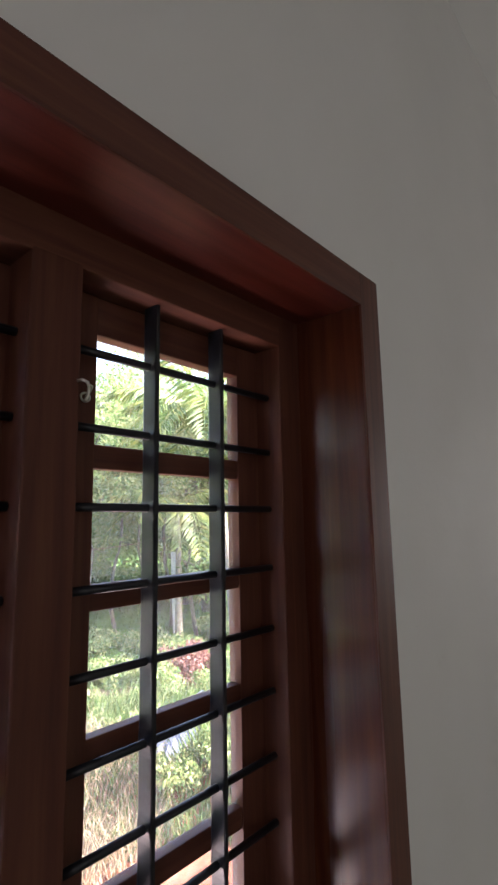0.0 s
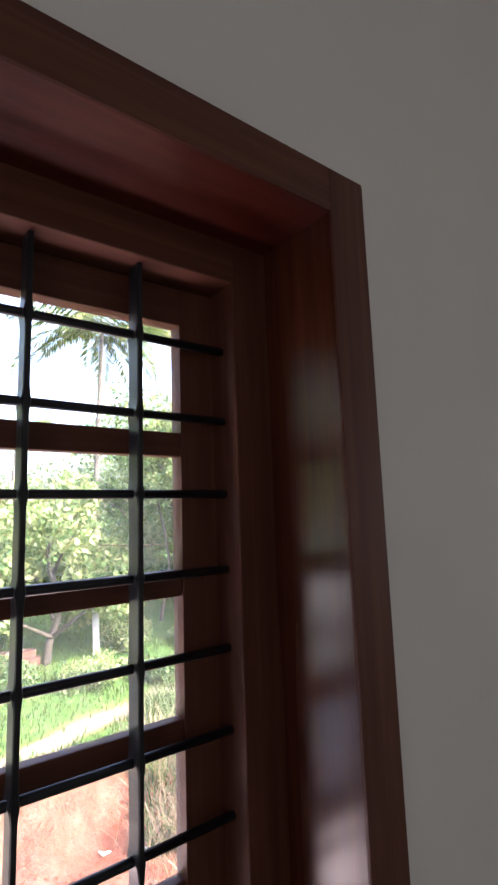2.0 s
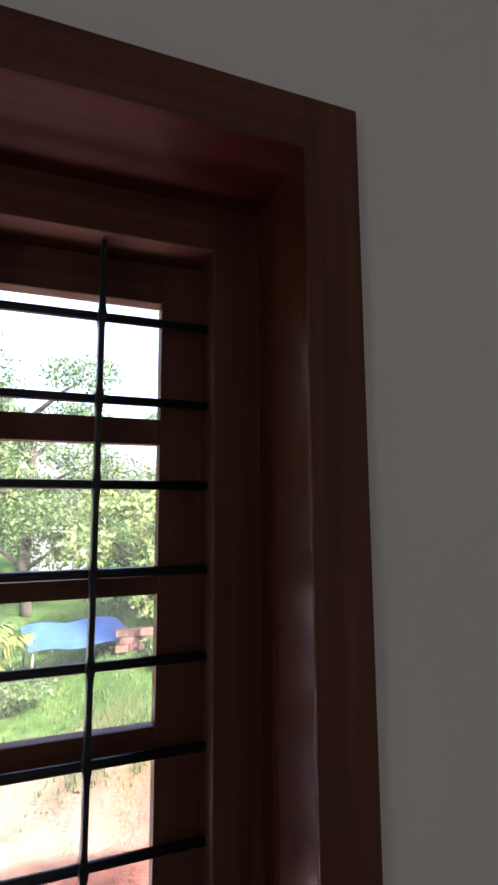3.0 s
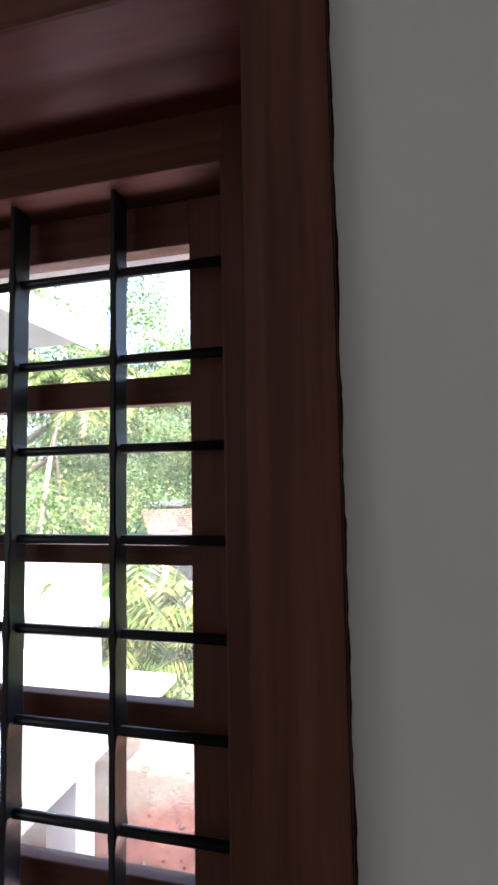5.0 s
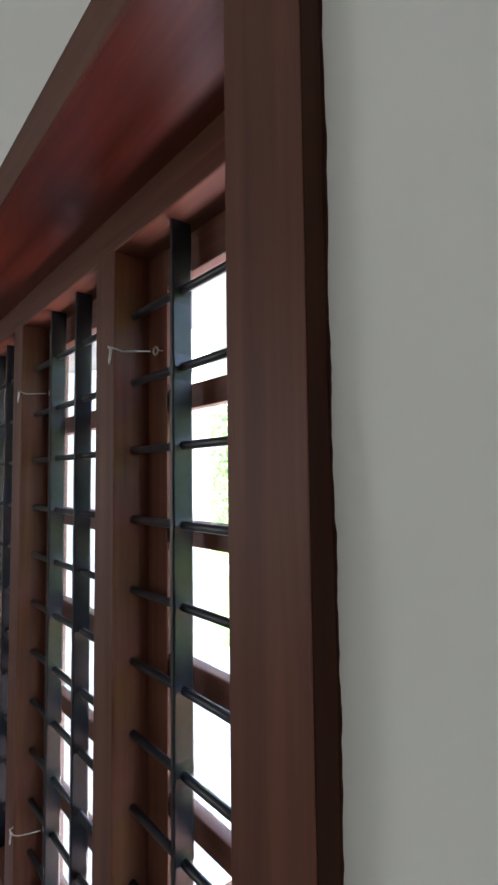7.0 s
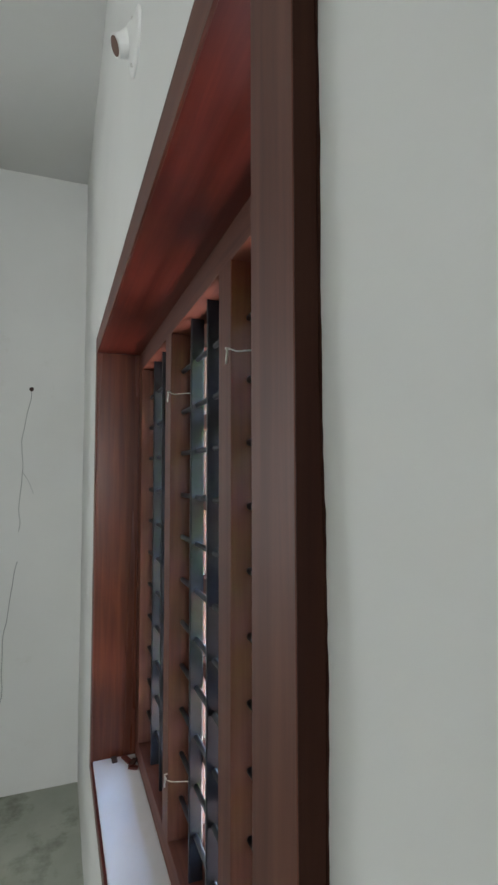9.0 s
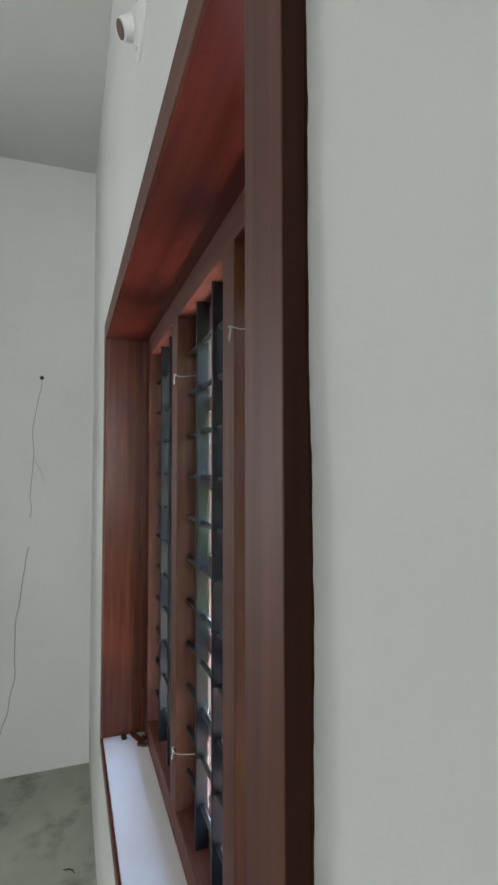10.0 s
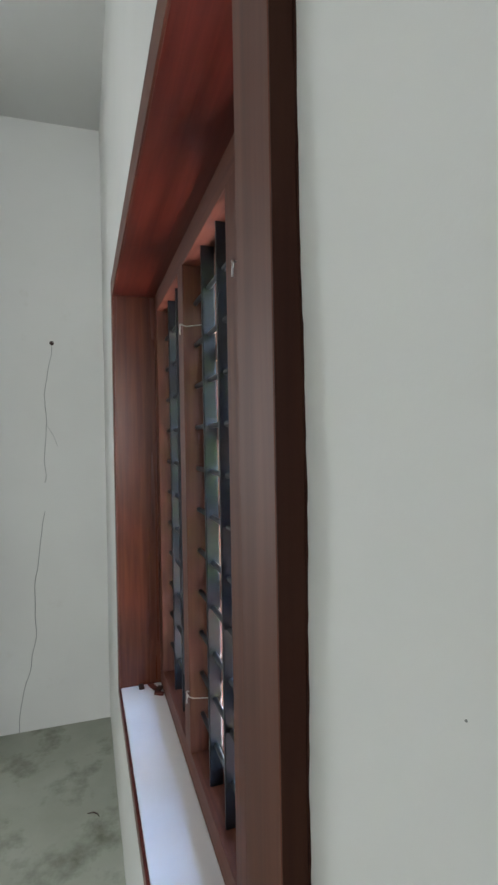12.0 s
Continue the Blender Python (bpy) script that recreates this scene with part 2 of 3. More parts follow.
def tube(bm, points, radii, sides=8, cap=True):
    rings = []
    pts = [Vector(p) for p in points]
    if isinstance(radii, (int, float)):
        radii = [radii] * len(pts)
    for i, p in enumerate(pts):
        d = (pts[min(i + 1, len(pts) - 1)] - pts[max(i - 1, 0)]).normalized()
        side = d.orthogonal().normalized() if i == 0 else (side - d * side.dot(d)).normalized()
        up = d.cross(side)
        rings.append([bm.verts.new(p + radii[i] * (math.cos(a) * side + math.sin(a) * up)) for a in (2 * math.pi * k / sides for k in range(sides))])
    for a, b in zip(rings, rings[1:]):
        for k in range(sides):
            bm.faces.new((a[k], a[(k + 1) % sides], b[(k + 1) % sides], b[k])).smooth = True
    if cap:
        bm.faces.new(rings[0][::-1])
        bm.faces.new(rings[-1])
    return bm


def part(name, bm, mat, parent=None, label=""):
    me = bpy.data.meshes.new(name)
    if isinstance(bm, bmesh.types.BMesh):
        bmesh.ops.recalc_face_normals(bm, faces=bm.faces)
        bm.to_mesh(me)
        bm.free()
    else:
        me.from_pydata(*bm)
        me.update()
    me.materials.append(mat)
    ob = new(name, me)
    ob.parent = parent
    if label:
        tagged(ob, label)
    return ob


def thing(name, label, category, group="", kind="", at=None):
    ob = new(name)
    ob.empty_display_size = 0.1
    if at is not None:
        ob.matrix_basis = at
    return tagged(ob, label, category, group, kind)


def shared(name, mesh, parent, at=None):
    """One more part on an existing mesh."""
    ob = new(name, mesh)
    ob.parent = parent
    if at is not None:
        ob.matrix_basis = at
    return ob


# ---- the room ----
XW, XE, YS, ZC = -2.62, 5.00, -3.60, 3.150
WX0, WX1, WZ0, WZ1 = -1.475, 0.0, 0.670, 2.005        # outside of the window casing
GROUND = -3.20


def unevenness(x, z):
    """How far the hand-laid putty stands out of true, in metres."""
    return 0.0022 * noise.noise((x * 1.7, z * 1.7, 3.1)) + 0.0026 * noise.noise((x * 6, z * 5.5, 9.7)) + 0.0009 * noise.noise((x * 21, z * 19, 1.3))


def window_wall():
    bm = bmesh.new()
    o = 0.012
    for x0, x1, z0, z1 in ((XW, WX0 + o, 0, ZC), (WX1 - o, XE, 0, ZC), (WX0 + o, WX1 - o, 0, WZ0 + o), (WX0 + o, WX1 - o, WZ1 - o, ZC)):
        nx, nz = max(2, round((x1 - x0) / 0.03)), max(2, round((z1 - z0) / 0.03))
        rows = []
        for j in range(nz + 1):
            z = z0 + (z1 - z0) * j / nz
            rows.append([bm.verts.new((x0 + (x1 - x0) * i / nx, unevenness(x0 + (x1 - x0) * i / nx, z), z)) for i in range(nx + 1)])
        for a, b in zip(rows, rows[1:]):
            for i in range(nx):
                bm.faces.new((a[i], a[i + 1], b[i + 1], b[i])).smooth = True
    t = 0.012
    box(bm, XW - 0.2, WX0 + t, 0.012, 0.215, GROUND, ZC + 0.18)
    box(bm, WX1 - t, XE + 0.2, 0.012, 0.215, GROUND, ZC + 0.18)
    box(bm, WX0 + t, WX1 - t, 0.012, 0.215, GROUND, WZ0 + 0.01)
    box(bm, WX0 + t, WX1 - t, 0.012, 0.215, WZ1 - 0.01, ZC + 0.18)
    return bm


def ragged_gap():
    """The dark ragged joint between the casing and the putty."""
    bm, rows = bmesh.new(), []
    n = 420
    for i in range(n + 1):
        z = WZ0 + (WZ1 - WZ0) * i / n
        wide = 0.0011 + max(-0.0006, 0.0012 * noise.noise((z * 13, 2.0, 0.3)) + 0.0012 * noise.noise((z * 41, 5.0, 0.7)) + 0.0006 * noise.noise((z * 130, 1.0, 0.1)))
        rows.append([bm.verts.new(p) for p in ((WX1 + 0.0006, 0.004, z), (WX1 + 0.0006, unevenness(WX1, z) - 0.0012, z), (WX1 + 0.001 + wide, unevenness(WX1 + 0.003, z) - 0.0009, z), (WX1 + 0.001 + wide, 0.004, z))])
    for a, b in zip(rows, rows[1:]):
        for k in range(3):
            bm.faces.new((a[k], a[k + 1], b[k + 1], b[k]))
    return bm


wall_north = part("wall_north", window_wall(), WALL)
part("joint", ragged_gap(), EDGE, wall_north, "dark ragged joint beside the casing")
tagged(wall_north, "off-white putty plastered wall round the window", "wall", kind="structure")
# out of view, a recess closed behind holds the west fill lamp
ww = box(slab(XW - 0.2, XW, -0.56, 0.010, GROUND, ZC), XW - 0.2, -2.36, -1.30, -0.56, GROUND, ZC)
box(ww, XW - 0.2, -2.36, YS, -2.30, GROUND, ZC)
box(ww, XW - 0.2, -2.36, -2.30, -1.30, GROUND, 0.95)
box(ww, XW - 0.2, -2.36, -2.30, -1.30, 2.25, ZC)
box(ww, XW - 0.26, XW - 0.201, -2.35, -1.25, 0.90, 2.30)
wall_west = part("wall_west", ww, WALL)
tagged(wall_west, "off-white end wall with a wire hanging down", "wall", kind="structure")
# unseen recess with a back plate, added for the east fill lamp
we = slab(XE, XE + 0.2, -0.15, 0.010, GROUND, ZC)
box(we, XE, XE + 0.2, YS, -1.25, GROUND, ZC)
box(we, XE, XE + 0.2, -1.25, -0.15, 2.35, ZC)
box(we, XE, XE + 0.2, -1.25, -0.15, GROUND, 0.20)
box(we, XE + 0.201, XE + 0.26, -1.30, -0.10, 0.15, 2.40)
wall_east = part("wall_east", we, WALL)
tagged(wall_east, "plain off-white plastered wall with a blind lamp recess", "wall", kind="structure")
# unseen recess, shut at the back, houses the south fill lamp
wb = slab(XW - 0.2, -2.25, YS - 0.2, YS, GROUND, ZC)
box(wb, -0.15, XE + 0.2, YS - 0.2, YS, GROUND, ZC)
box(wb, -2.25, -0.15, YS - 0.2, YS, GROUND, 1.20)
box(wb, -2.25, -0.15, YS - 0.2, YS, 2.60, ZC)
box(wb, -2.30, -0.10, YS - 0.26, YS - 0.201, 1.15, 2.65)
wall_south = part("wall_south", wb, WALL)
tagged(wall_south, "off-white plastered wall with a recess added for a lamp", "wall", kind="structure")
floor = part("floor", slab(XW, XE, YS, 0.0, -0.15, 0.0), FLOOR)
tagged(floor, "raw grey cement floor with dark stains", "floor", kind="structure")
ceiling = part("ceiling", slab(XW - 0.2, XE + 0.2, YS - 0.2, 0.012, ZC, ZC + 0.15), CEIL)
tagged(ceiling, "plain off-white ceiling", "ceiling", kind="structure")

# ---- the window ----
YF, YI = -0.016, 0.114            # front of the casing, front of the inner frame
YBAR, YSASH = 0.144, 0.166
CAS, FR = 0.060, 0.056
PANEL_Z = (0.770, 1.893)
PANELS = [(-1.359, -0.986), (-0.924, -0.551), (-0.489, -0.116)]
SILL_Z = 0.714

window_1 = thing("window_1", "dark red-brown varnished wooden window with three barred panels", "window", kind="structure")
B = 0.0025
for x0, x1 in ((WX0, WX0 + CAS), (WX1 - CAS, WX1)):
    part("jamb_casing", slab(x0, x1, YF + 0.004, YI, WZ0, WZ1), WOOD_V, window_1)
    part("jamb_facing", slab(x0, x1, YF, YF + 0.004, WZ0, WZ1, 0.0005), SATIN_V, window_1)
# thin dark strip added where the casing's outer side lies in shade
part("casing_edge_shade", slab(WX1 + 0.0002, WX1 + 0.0010, YF + 0.0006, 0.006, WZ0, WZ1 - 0.001), EDGE, window_1, "outer edge of the casing, shade put into its dark wood")
part("head_casing", slab(WX0 + CAS - 0.003, WX1 - CAS + 0.003, YF + 0.0042, YI, WZ1 - CAS + 0.003, WZ1 - 0.0002), WOOD_H, window_1)
part("head_facing", rail(WX0 + CAS - 0.0005, WX1 - CAS + 0.0005, YF + 0.0002, YF + 0.0042, WZ1 - CAS + 0.003, WZ1, 0.0005), SATIN_H, window_1)
part("frame_jamb", slab(WX0 + 0.014, PANELS[0][0], YI + 0.0005, 0.205, SILL_Z - 0.03, WZ1 - 0.01, B), SATIN_V, window_1)
part("frame_jamb", slab(PANELS[2][1], WX1 - 0.014, YI + 0.0005, 0.205, SILL_Z - 0.03, WZ1 - 0.01, B), SATIN_V, window_1)
for a, b in zip(PANELS, PANELS[1:]):
    part("mullion", slab(a[1], b[0], YI, 0.205, PANEL_Z[0] - 0.005, PANEL_Z[1] + 0.005, B), SATIN_V, window_1)
part("frame_head", rail(PANELS[0][0] - 0.002, PANELS[2][1] + 0.002, YI + 0.0004, 0.205, PANEL_Z[1], WZ1 - 0.01, B), SATIN_H, window_1)
part("frame_bottom_rail", rail(PANELS[0][0] - 0.002, PANELS[2][1] + 0.002, YI + 0.0004, 0.205, SILL_Z - 0.03, PANEL_Z[0], B), SATIN_H, window_1)
part("window_sill", slab(WX0 + CAS, WX1 - CAS, YF + 0.006, YI, SILL_Z - 0.022, SILL_Z, 0.002), STONE, window_1, "white polished stone window sill")
part("sill_apron", rail(WX0 + CAS - 0.002, WX1 - CAS + 0.002, YF - 0.001, YF + 0.0055, WZ0 + 0.003, SILL_Z - 0.001, 0.001), WOOD_H, window_1)


def flat_bar(z0, z1, rods):
    """A flat iron bar on edge, swollen where a rod passes through it."""
    bm = bmesh.new()
    zs = sorted({z0, z1, *[r + d for r in rods for d in (-0.016, -0.008, 0.0, 0.008, 0.016)]})
    rings = []
    for z in zs:
        near = min(abs(z - r) for r in rods)
        h = 0.0033 + 0.0020 * max(0.0, 1 - near / 0.012)
        rings.append([bm.verts.new((sx * h, sy, z)) for sx, sy in ((-0.7, -0.014), (0.7, -0.014), (1, -0.0115), (1, 0.0115), (0.7, 0.014), (-0.7, 0.014), (-1, 0.0115), (-1, -0.0115))])
    for a, b in zip(rings, rings[1:]):
        for k in range(8):
            bm.faces.new((a[k], a[(k + 1) % 8], b[(k + 1) % 8], b[k]))
    bm.faces.new(rings[0][::-1])
    bm.faces.new(rings[-1])
    return bm


RODS = [1.806 - 0.095 * k for k in range(11)]
bar_mesh = None
rod_mesh = None
for x0, x1 in PANELS:
    for k in (1, 2):
        x = x0 + (x1 - x0) * k / 3
        if bar_mesh is None:
            ob = part("upright_bar", flat_bar(PANEL_Z[0] - 0.01, PANEL_Z[1] + 0.01, RODS), IRON, window_1, "blue-black painted flat iron bar")
            bar_mesh = ob.data
        else:
            ob = shared("upright_bar", bar_mesh, window_1)
        ob.matrix_basis = pose(x, YBAR, 0)
    for z in RODS:
        if rod_mesh is None:
            h = (x1 - x0) / 2 + 0.01
            ob = part("cross_rod", tube(bmesh.new(), [(-h, 0, 0), (h, 0, 0)], 0.0053, 10), IRON, window_1, "blue-black painted round iron rod")
            rod_mesh = ob.data
        else:
            ob = shared("cross_rod", rod_mesh, window_1)
        ob.matrix_basis = pose((x0 + x1) / 2, YBAR, z)


def sash(x0, x1):
    z0, z1 = PANEL_Z
    s = new("sash")
    s.parent = window_1
    ST, y0, y1 = 0.053, YSASH, 0.190
    tagged(s, "closed wooden glazed sash with six panes", "")
    for a, b in ((x0, x0 + ST), (x1 - ST, x1)):
        part("stile", slab(a + 0.0015, b, y0, y1, z0 + 0.002, z1 - 0.002, 0.0007), SATIN_V, s)
    part("top_rail", rail(x0 + ST - 0.001, x1 - ST + 0.001, y0 + 0.0003, y1, z1 - 0.053, z1 - 0.002, 0.002), SATIN_H, s)
    part("bottom_rail", rail(x0 + ST - 0.001, x1 - ST + 0.001, y0 + 0.0003, y1, z0 + 0.002, z0 + 0.054, 0.002), SATIN_H, s)
    for k in range(1, 6):
        zc = 1.8545 - 0.1737 * k
        part("glazing_bar", rail(x0 + ST - 0.001, x1 - ST + 0.001, y0 + 0.003, y1 - 0.003, zc - 0.0155, zc + 0.0155, 0.002), SATIN_H, s)
    for k in range(6):
        zt = 1.840 - 0.1737 * k
        p = part("pane", slab(x0 + ST - 0.003, x1 - ST + 0.003, 0.178, 0.1815, zt - 0.1440, zt + 0.001), GLASS, s)
        p.visible_shadow = False
    return s


for x0, x1 in PANELS:
    sash(x0, x1)

# ---- outside: ground ----


def smooth(a, b, v):
    t = min(1.0, max(0.0, (v - a) / (b - a)))
    return t * t * (3 - 2 * t)


def side_of(x, y):
    """1 on the hillside right of the yard, 0 over the yard in front of the house."""
    return smooth(-1.5, 1.5, x - 0.05 * y)


def height(x, y):
    d = math.hypot(x, y)
    cut = d + 0.35 * noise.noise((x * 0.7, y * 0.7, 3)) + 0.22 * noise.noise((x * 2.1, y * 2.1, 5)) + 0.10 * noise.noise((x * 6, y * 6, 8))
    hill = side_of(x, y) * (0.92 * smooth(7.75, 8.35, cut) + 1.0 * smooth(10, 20, d) + 2.2 * smooth(18, 60, d))
    flat = (1 - side_of(x, y)) * (0.25 * smooth(12, 14, d) + 1.0 * smooth(14, 60, d))
    rough = 0.10 * noise.noise((x * 0.8, y * 0.8, 0)) + 0.05 * noise.noise((x * 3, y * 3, 2))
    heap = 0.25 * math.exp(-((x + 2.6) ** 2 / 3 + (y - 7.6) ** 2 / 0.5))
    return GROUND + hill + flat + heap + rough * smooth(3, 6, d) + 6 * smooth(80, 600, d)


def cover(x, y):
    d = math.hypot(x, y)
    s = side_of(x, y)
    w = 0.5 * noise.noise((x * 0.5, y * 0.5, 7)) + 0.25 * noise.noise((x * 1.7, y * 1.7, 4))
    path = smooth(0.45, 0.15, abs(d - 8.9 - 0.62 * (min(x, 6.0) - 0.9) + w * 0.3)) * s
    turf = s * smooth(8.35, 8.8, d + 0.7 * w) * (1 - path) + (1 - s) * smooth(11.2, 11.9, d + w)
    sand = max(path, (1 - s) * smooth(7.3, 7.9, d + 0.5 * w))
    return (sand, min(1.0, turf), 0.0, 1.0)


def make_ground():
    radii = [1.0]
    while radii[-1] < 3000:
        r = radii[-1]
        radii.append(r + (0.22 if r < 22 else r * 0.06))
    n = 240
    verts, faces = [(0, 0, GROUND)], []
    for r in radii:
        for k in range(n):
            a = 2 * math.pi * k / n
            x, y = r * math.sin(a), r * math.cos(a)
            verts.append((x, y, height(x, y)))
    for k in range(n):
        faces.append((0, 1 + (k + 1) % n, 1 + k))
    for i in range(len(radii) - 1):
        for k in range(n):
            a, b = 1 + i * n, 1 + (i + 1) * n
            faces.append((a + k, a + (k + 1) % n, b + (k + 1) % n, b + k))
    ob = part("ground", (verts, [], faces), SOIL)
    ob.data.shade_smooth()
    layer = ob.data.color_attributes.new("cover", "FLOAT_COLOR", "POINT")
    layer.data.foreach_set("color", [c for v in verts for c in cover(v[0], v[1])])
    return tagged(ob, "red laterite soil yard with a grassy bank", "ground", kind="structure")


ground = make_ground()

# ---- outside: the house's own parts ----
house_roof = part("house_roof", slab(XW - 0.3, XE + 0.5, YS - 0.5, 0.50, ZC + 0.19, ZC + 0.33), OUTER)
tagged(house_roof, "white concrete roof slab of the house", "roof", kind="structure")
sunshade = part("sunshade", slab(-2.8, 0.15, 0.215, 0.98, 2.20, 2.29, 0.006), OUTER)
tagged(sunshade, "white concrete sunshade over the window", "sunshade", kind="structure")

wing = thing("house_wing", "white plastered wing of the house with an overhanging roof", "building", kind="structure")
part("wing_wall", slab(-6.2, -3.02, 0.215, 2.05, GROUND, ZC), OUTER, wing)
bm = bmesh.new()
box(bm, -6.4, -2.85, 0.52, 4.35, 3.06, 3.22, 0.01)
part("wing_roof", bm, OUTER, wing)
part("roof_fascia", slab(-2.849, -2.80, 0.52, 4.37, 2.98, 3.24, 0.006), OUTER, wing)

porch = thing("porch", "white porch with a flat roof slab on pillars", "porch", kind="structure")
part("porch_slab", slab(-6.2, -2.96, 0.215, 6.96, -1.33, -1.22, 0.01), OUTER, porch)
part("slab_upstand", slab(-6.2, -4.15, 0.215, 6.90, -1.22, -0.98, 0.01), OUTER, porch)
for y in (4.45, 1.2):
    part("pillar", slab(-3.36, -3.02, y, y + 0.36, GROUND - 0.2, -1.33, 0.01), OUTER, porch)

shed = thing("outbuilding", "white flat-roofed outbuilding with a ledge beyond the porch", "building", kind="structure")
part("wall", slab(-11.0, -5.55, 8.6, 9.3, GROUND - 0.3, 0.45), OUTER, shed)
part("ledge", slab(-11.0, -5.05, 8.1, 9.3, -0.95, -0.72, 0.01), OUTER, shed)


# ---- outside: plants ----


def leaf_cloud(rng, centres, count, size, long=1.7, droop=0.25):
    """Many small pointed leaves scattered in uneven clumps: verts and faces."""
    cs = np.array(centres)
    weights = cs[:, 3] ** 2
    pick = cs[rng.choice(len(cs), count, p=weights / weights.sum())]

    def unit(v):
        return v / (np.linalg.norm(v, axis=1, keepdims=True) + 1e-9)

    out = unit(rng.normal(size=(count, 3)))
    p = pick[:, :3] + out * pick[:, 3:4] * (0.5 + 0.55 * rng.random((count, 1))) * np.array((1, 1, 0.78))
    u = unit(rng.normal(size=(count, 3)) + np.array((0, 0, -droop)))
    w = unit(np.cross(u, rng.normal(size=(count, 3))))
    s = size * (0.6 + 0.8 * rng.random((count, 1)))
    mid = p + u * s * long * 0.5
    verts = np.stack((p, mid + w * s * 0.5, p + u * s * long, mid - w * s * 0.5), axis=1).reshape(-1, 3)
    return verts.tolist(), [], np.arange(count * 4).reshape(-1, 4).tolist()


def broad_tree(x, y, tall, spread, label, seed, leaves=5000, size=0.16, mat=LEAF, low=0.25, group="", stout=1.0):
    rng = np.random.default_rng(seed)
    base = height(x, y) - 0.1
    t = thing("tree", label, "tree", group, at=pose(x, y, base))
    bm = bmesh.new()
    top = tall * 0.75
    stem = [(0.15 * math.sin(k * 1.3 + seed), 0.12 * math.cos(k * 1.7 + seed), top * k / 6) for k in range(7)]
    r0 = 0.028 * stout * tall ** 0.9
    tube(bm, stem, [r0 * (1 - 0.11 * k) for k in range(7)], 8)
    centres = []
    for k in range(11):
        h = tall * (low + (0.92 - low) * (k + rng.random() * 0.6) / 11)
        a = k * 2.4 + rng.random()
        reach = spread * (0.45 + 0.6 * rng.random()) * (1 - 0.5 * max(0, h / tall - 0.55))
        tip = (reach * math.cos(a), reach * math.sin(a), h)
        root = (0, 0, min(top, max(tall * 0.15, h - reach * 0.6)))
        mid = (tip[0] * 0.5, tip[1] * 0.5, root[2] * 0.4 + h * 0.6)
        tube(bm, [root, mid, tip], [r0 * 0.5, r0 * 0.3, r0 * 0.1], 6)
        centres.append((*tip, spread * (0.28 + 0.22 * rng.random())))
        centres.append((tip[0] * 0.55 + rng.normal() * 0.3, tip[1] * 0.55, h + 0.3 * rng.normal(), spread * (0.2 + 0.2 * rng.random())))
    part("trunk", bm, BARK, t)
    part("crown", leaf_cloud(rng, centres, leaves, size), mat, t)
    return t


def frond(bm_lists, root, heading, length, rise, fall, rng, width=0.035, n=26, leaflet=0.55):
    """An arching palm frond: leaflets hang on both sides of a curved rib."""
    verts, faces = bm_lists
    h = np.array((math.cos(heading), math.sin(heading), 0))
    side = np.array((-h[1], h[0], 0))
    pts = []
    for i in range(n + 1):
        s = i / n
        pts.append(np.array(root) + h * length * s * (1 - 0.22 * s * s) + np.array((0, 0, length * (rise * s - fall * s * s))))
    for i in range(n):
        a, b = pts[i], pts[i + 1]
        k = len(verts)
        w = 0.02 * (1 - i / n) + 0.005
        verts += [tuple(a + side * w), tuple(a - side * w), tuple(b - side * w), tuple(b + side * w)]
        faces.append((k, k + 1, k + 2, k + 3))
        if i < 3:
            continue
        s = i / n
        ln = leaflet * math.sin(math.pi * min(1, 0.12 + 0.86 * s)) ** 0.6 * (0.85 + 0.3 * rng.random())
        for sg in (-1, 1):
            out = side * sg * 0.75 + h * 0.55 + np.array((0, 0, -0.45 - 0.35 * rng.random()))
            out /= np.linalg.norm(out)
            tip = a + out * ln
            mid = a + out * ln * 0.5 + np.array((0, 0, 0.04))
            across = (b - a) / (np.linalg.norm(b - a) + 1e-9) * width
            k = len(verts)
            verts += [tuple(a), tuple(mid + across), tuple(tip), tuple(mid - across)]
            faces.append((k, k + 1, k + 2, k + 3))


def palm(x, y, tall, lean, label, seed, fronds=18, length=3.2, group="coconut palms"):
    rng = np.random.default_rng(seed)
    base = height(x, y) - 0.1
    t = thing("palm_tree", label, "palm tree", group, at=pose(x, y, base))
    bm = bmesh.new()
    stem = [(lean[0] * (k / 10) ** 1.6, lean[1] * (k / 10) ** 1.6, tall * k / 10) for k in range(11)]
    tube(bm, stem, [0.115 - 0.005 * k for k in range(11)], 10)
    part("trunk", bm, BARK, t)
    verts, faces = [], []
    for k in range(fronds):
        up = rng.random()
        frond((verts, faces), stem[-1], k * 2.4 + rng.random() * 0.4, length * (0.8 + 0.3 * rng.random()), 0.15 + 0.75 * up, 0.55 + 0.35 * rng.random(), rng, 0.05, 32, 0.7)
    part("crown", (verts, [], faces), FROND, t)
    return t


def clump(name, x, y, tall, count, label, seed, category="shrub", mat=FROND):
    """A young palm or banana-like clump: fronds rising straight from the ground."""
    rng = np.random.default_rng(seed)
    t = thing(name, label, category, "", at=pose(x, y, height(x, y) - 0.05))
    stems = bmesh.new()
    verts, faces = [], []
    for k in range(count):
        a = k * 2.4 + rng.random()
        r = 0.25 * rng.random()
        root = (r * math.cos(a), r * math.sin(a), tall * 0.25 * rng.random())
        tube(stems, [(root[0], root[1], -0.05), (root[0], root[1], root[2] + 0.1)], 0.03, 6)
        frond((verts, faces), root, a, tall * (0.75 + 0.4 * rng.random()), 0.9 + 0.6 * rng.random(), 0.75, rng, 0.05, 20, 0.4 * tall / 2)
    part("stems", stems, BARK, t)
    part("leaves", (verts, [], faces), mat, t)
    return t


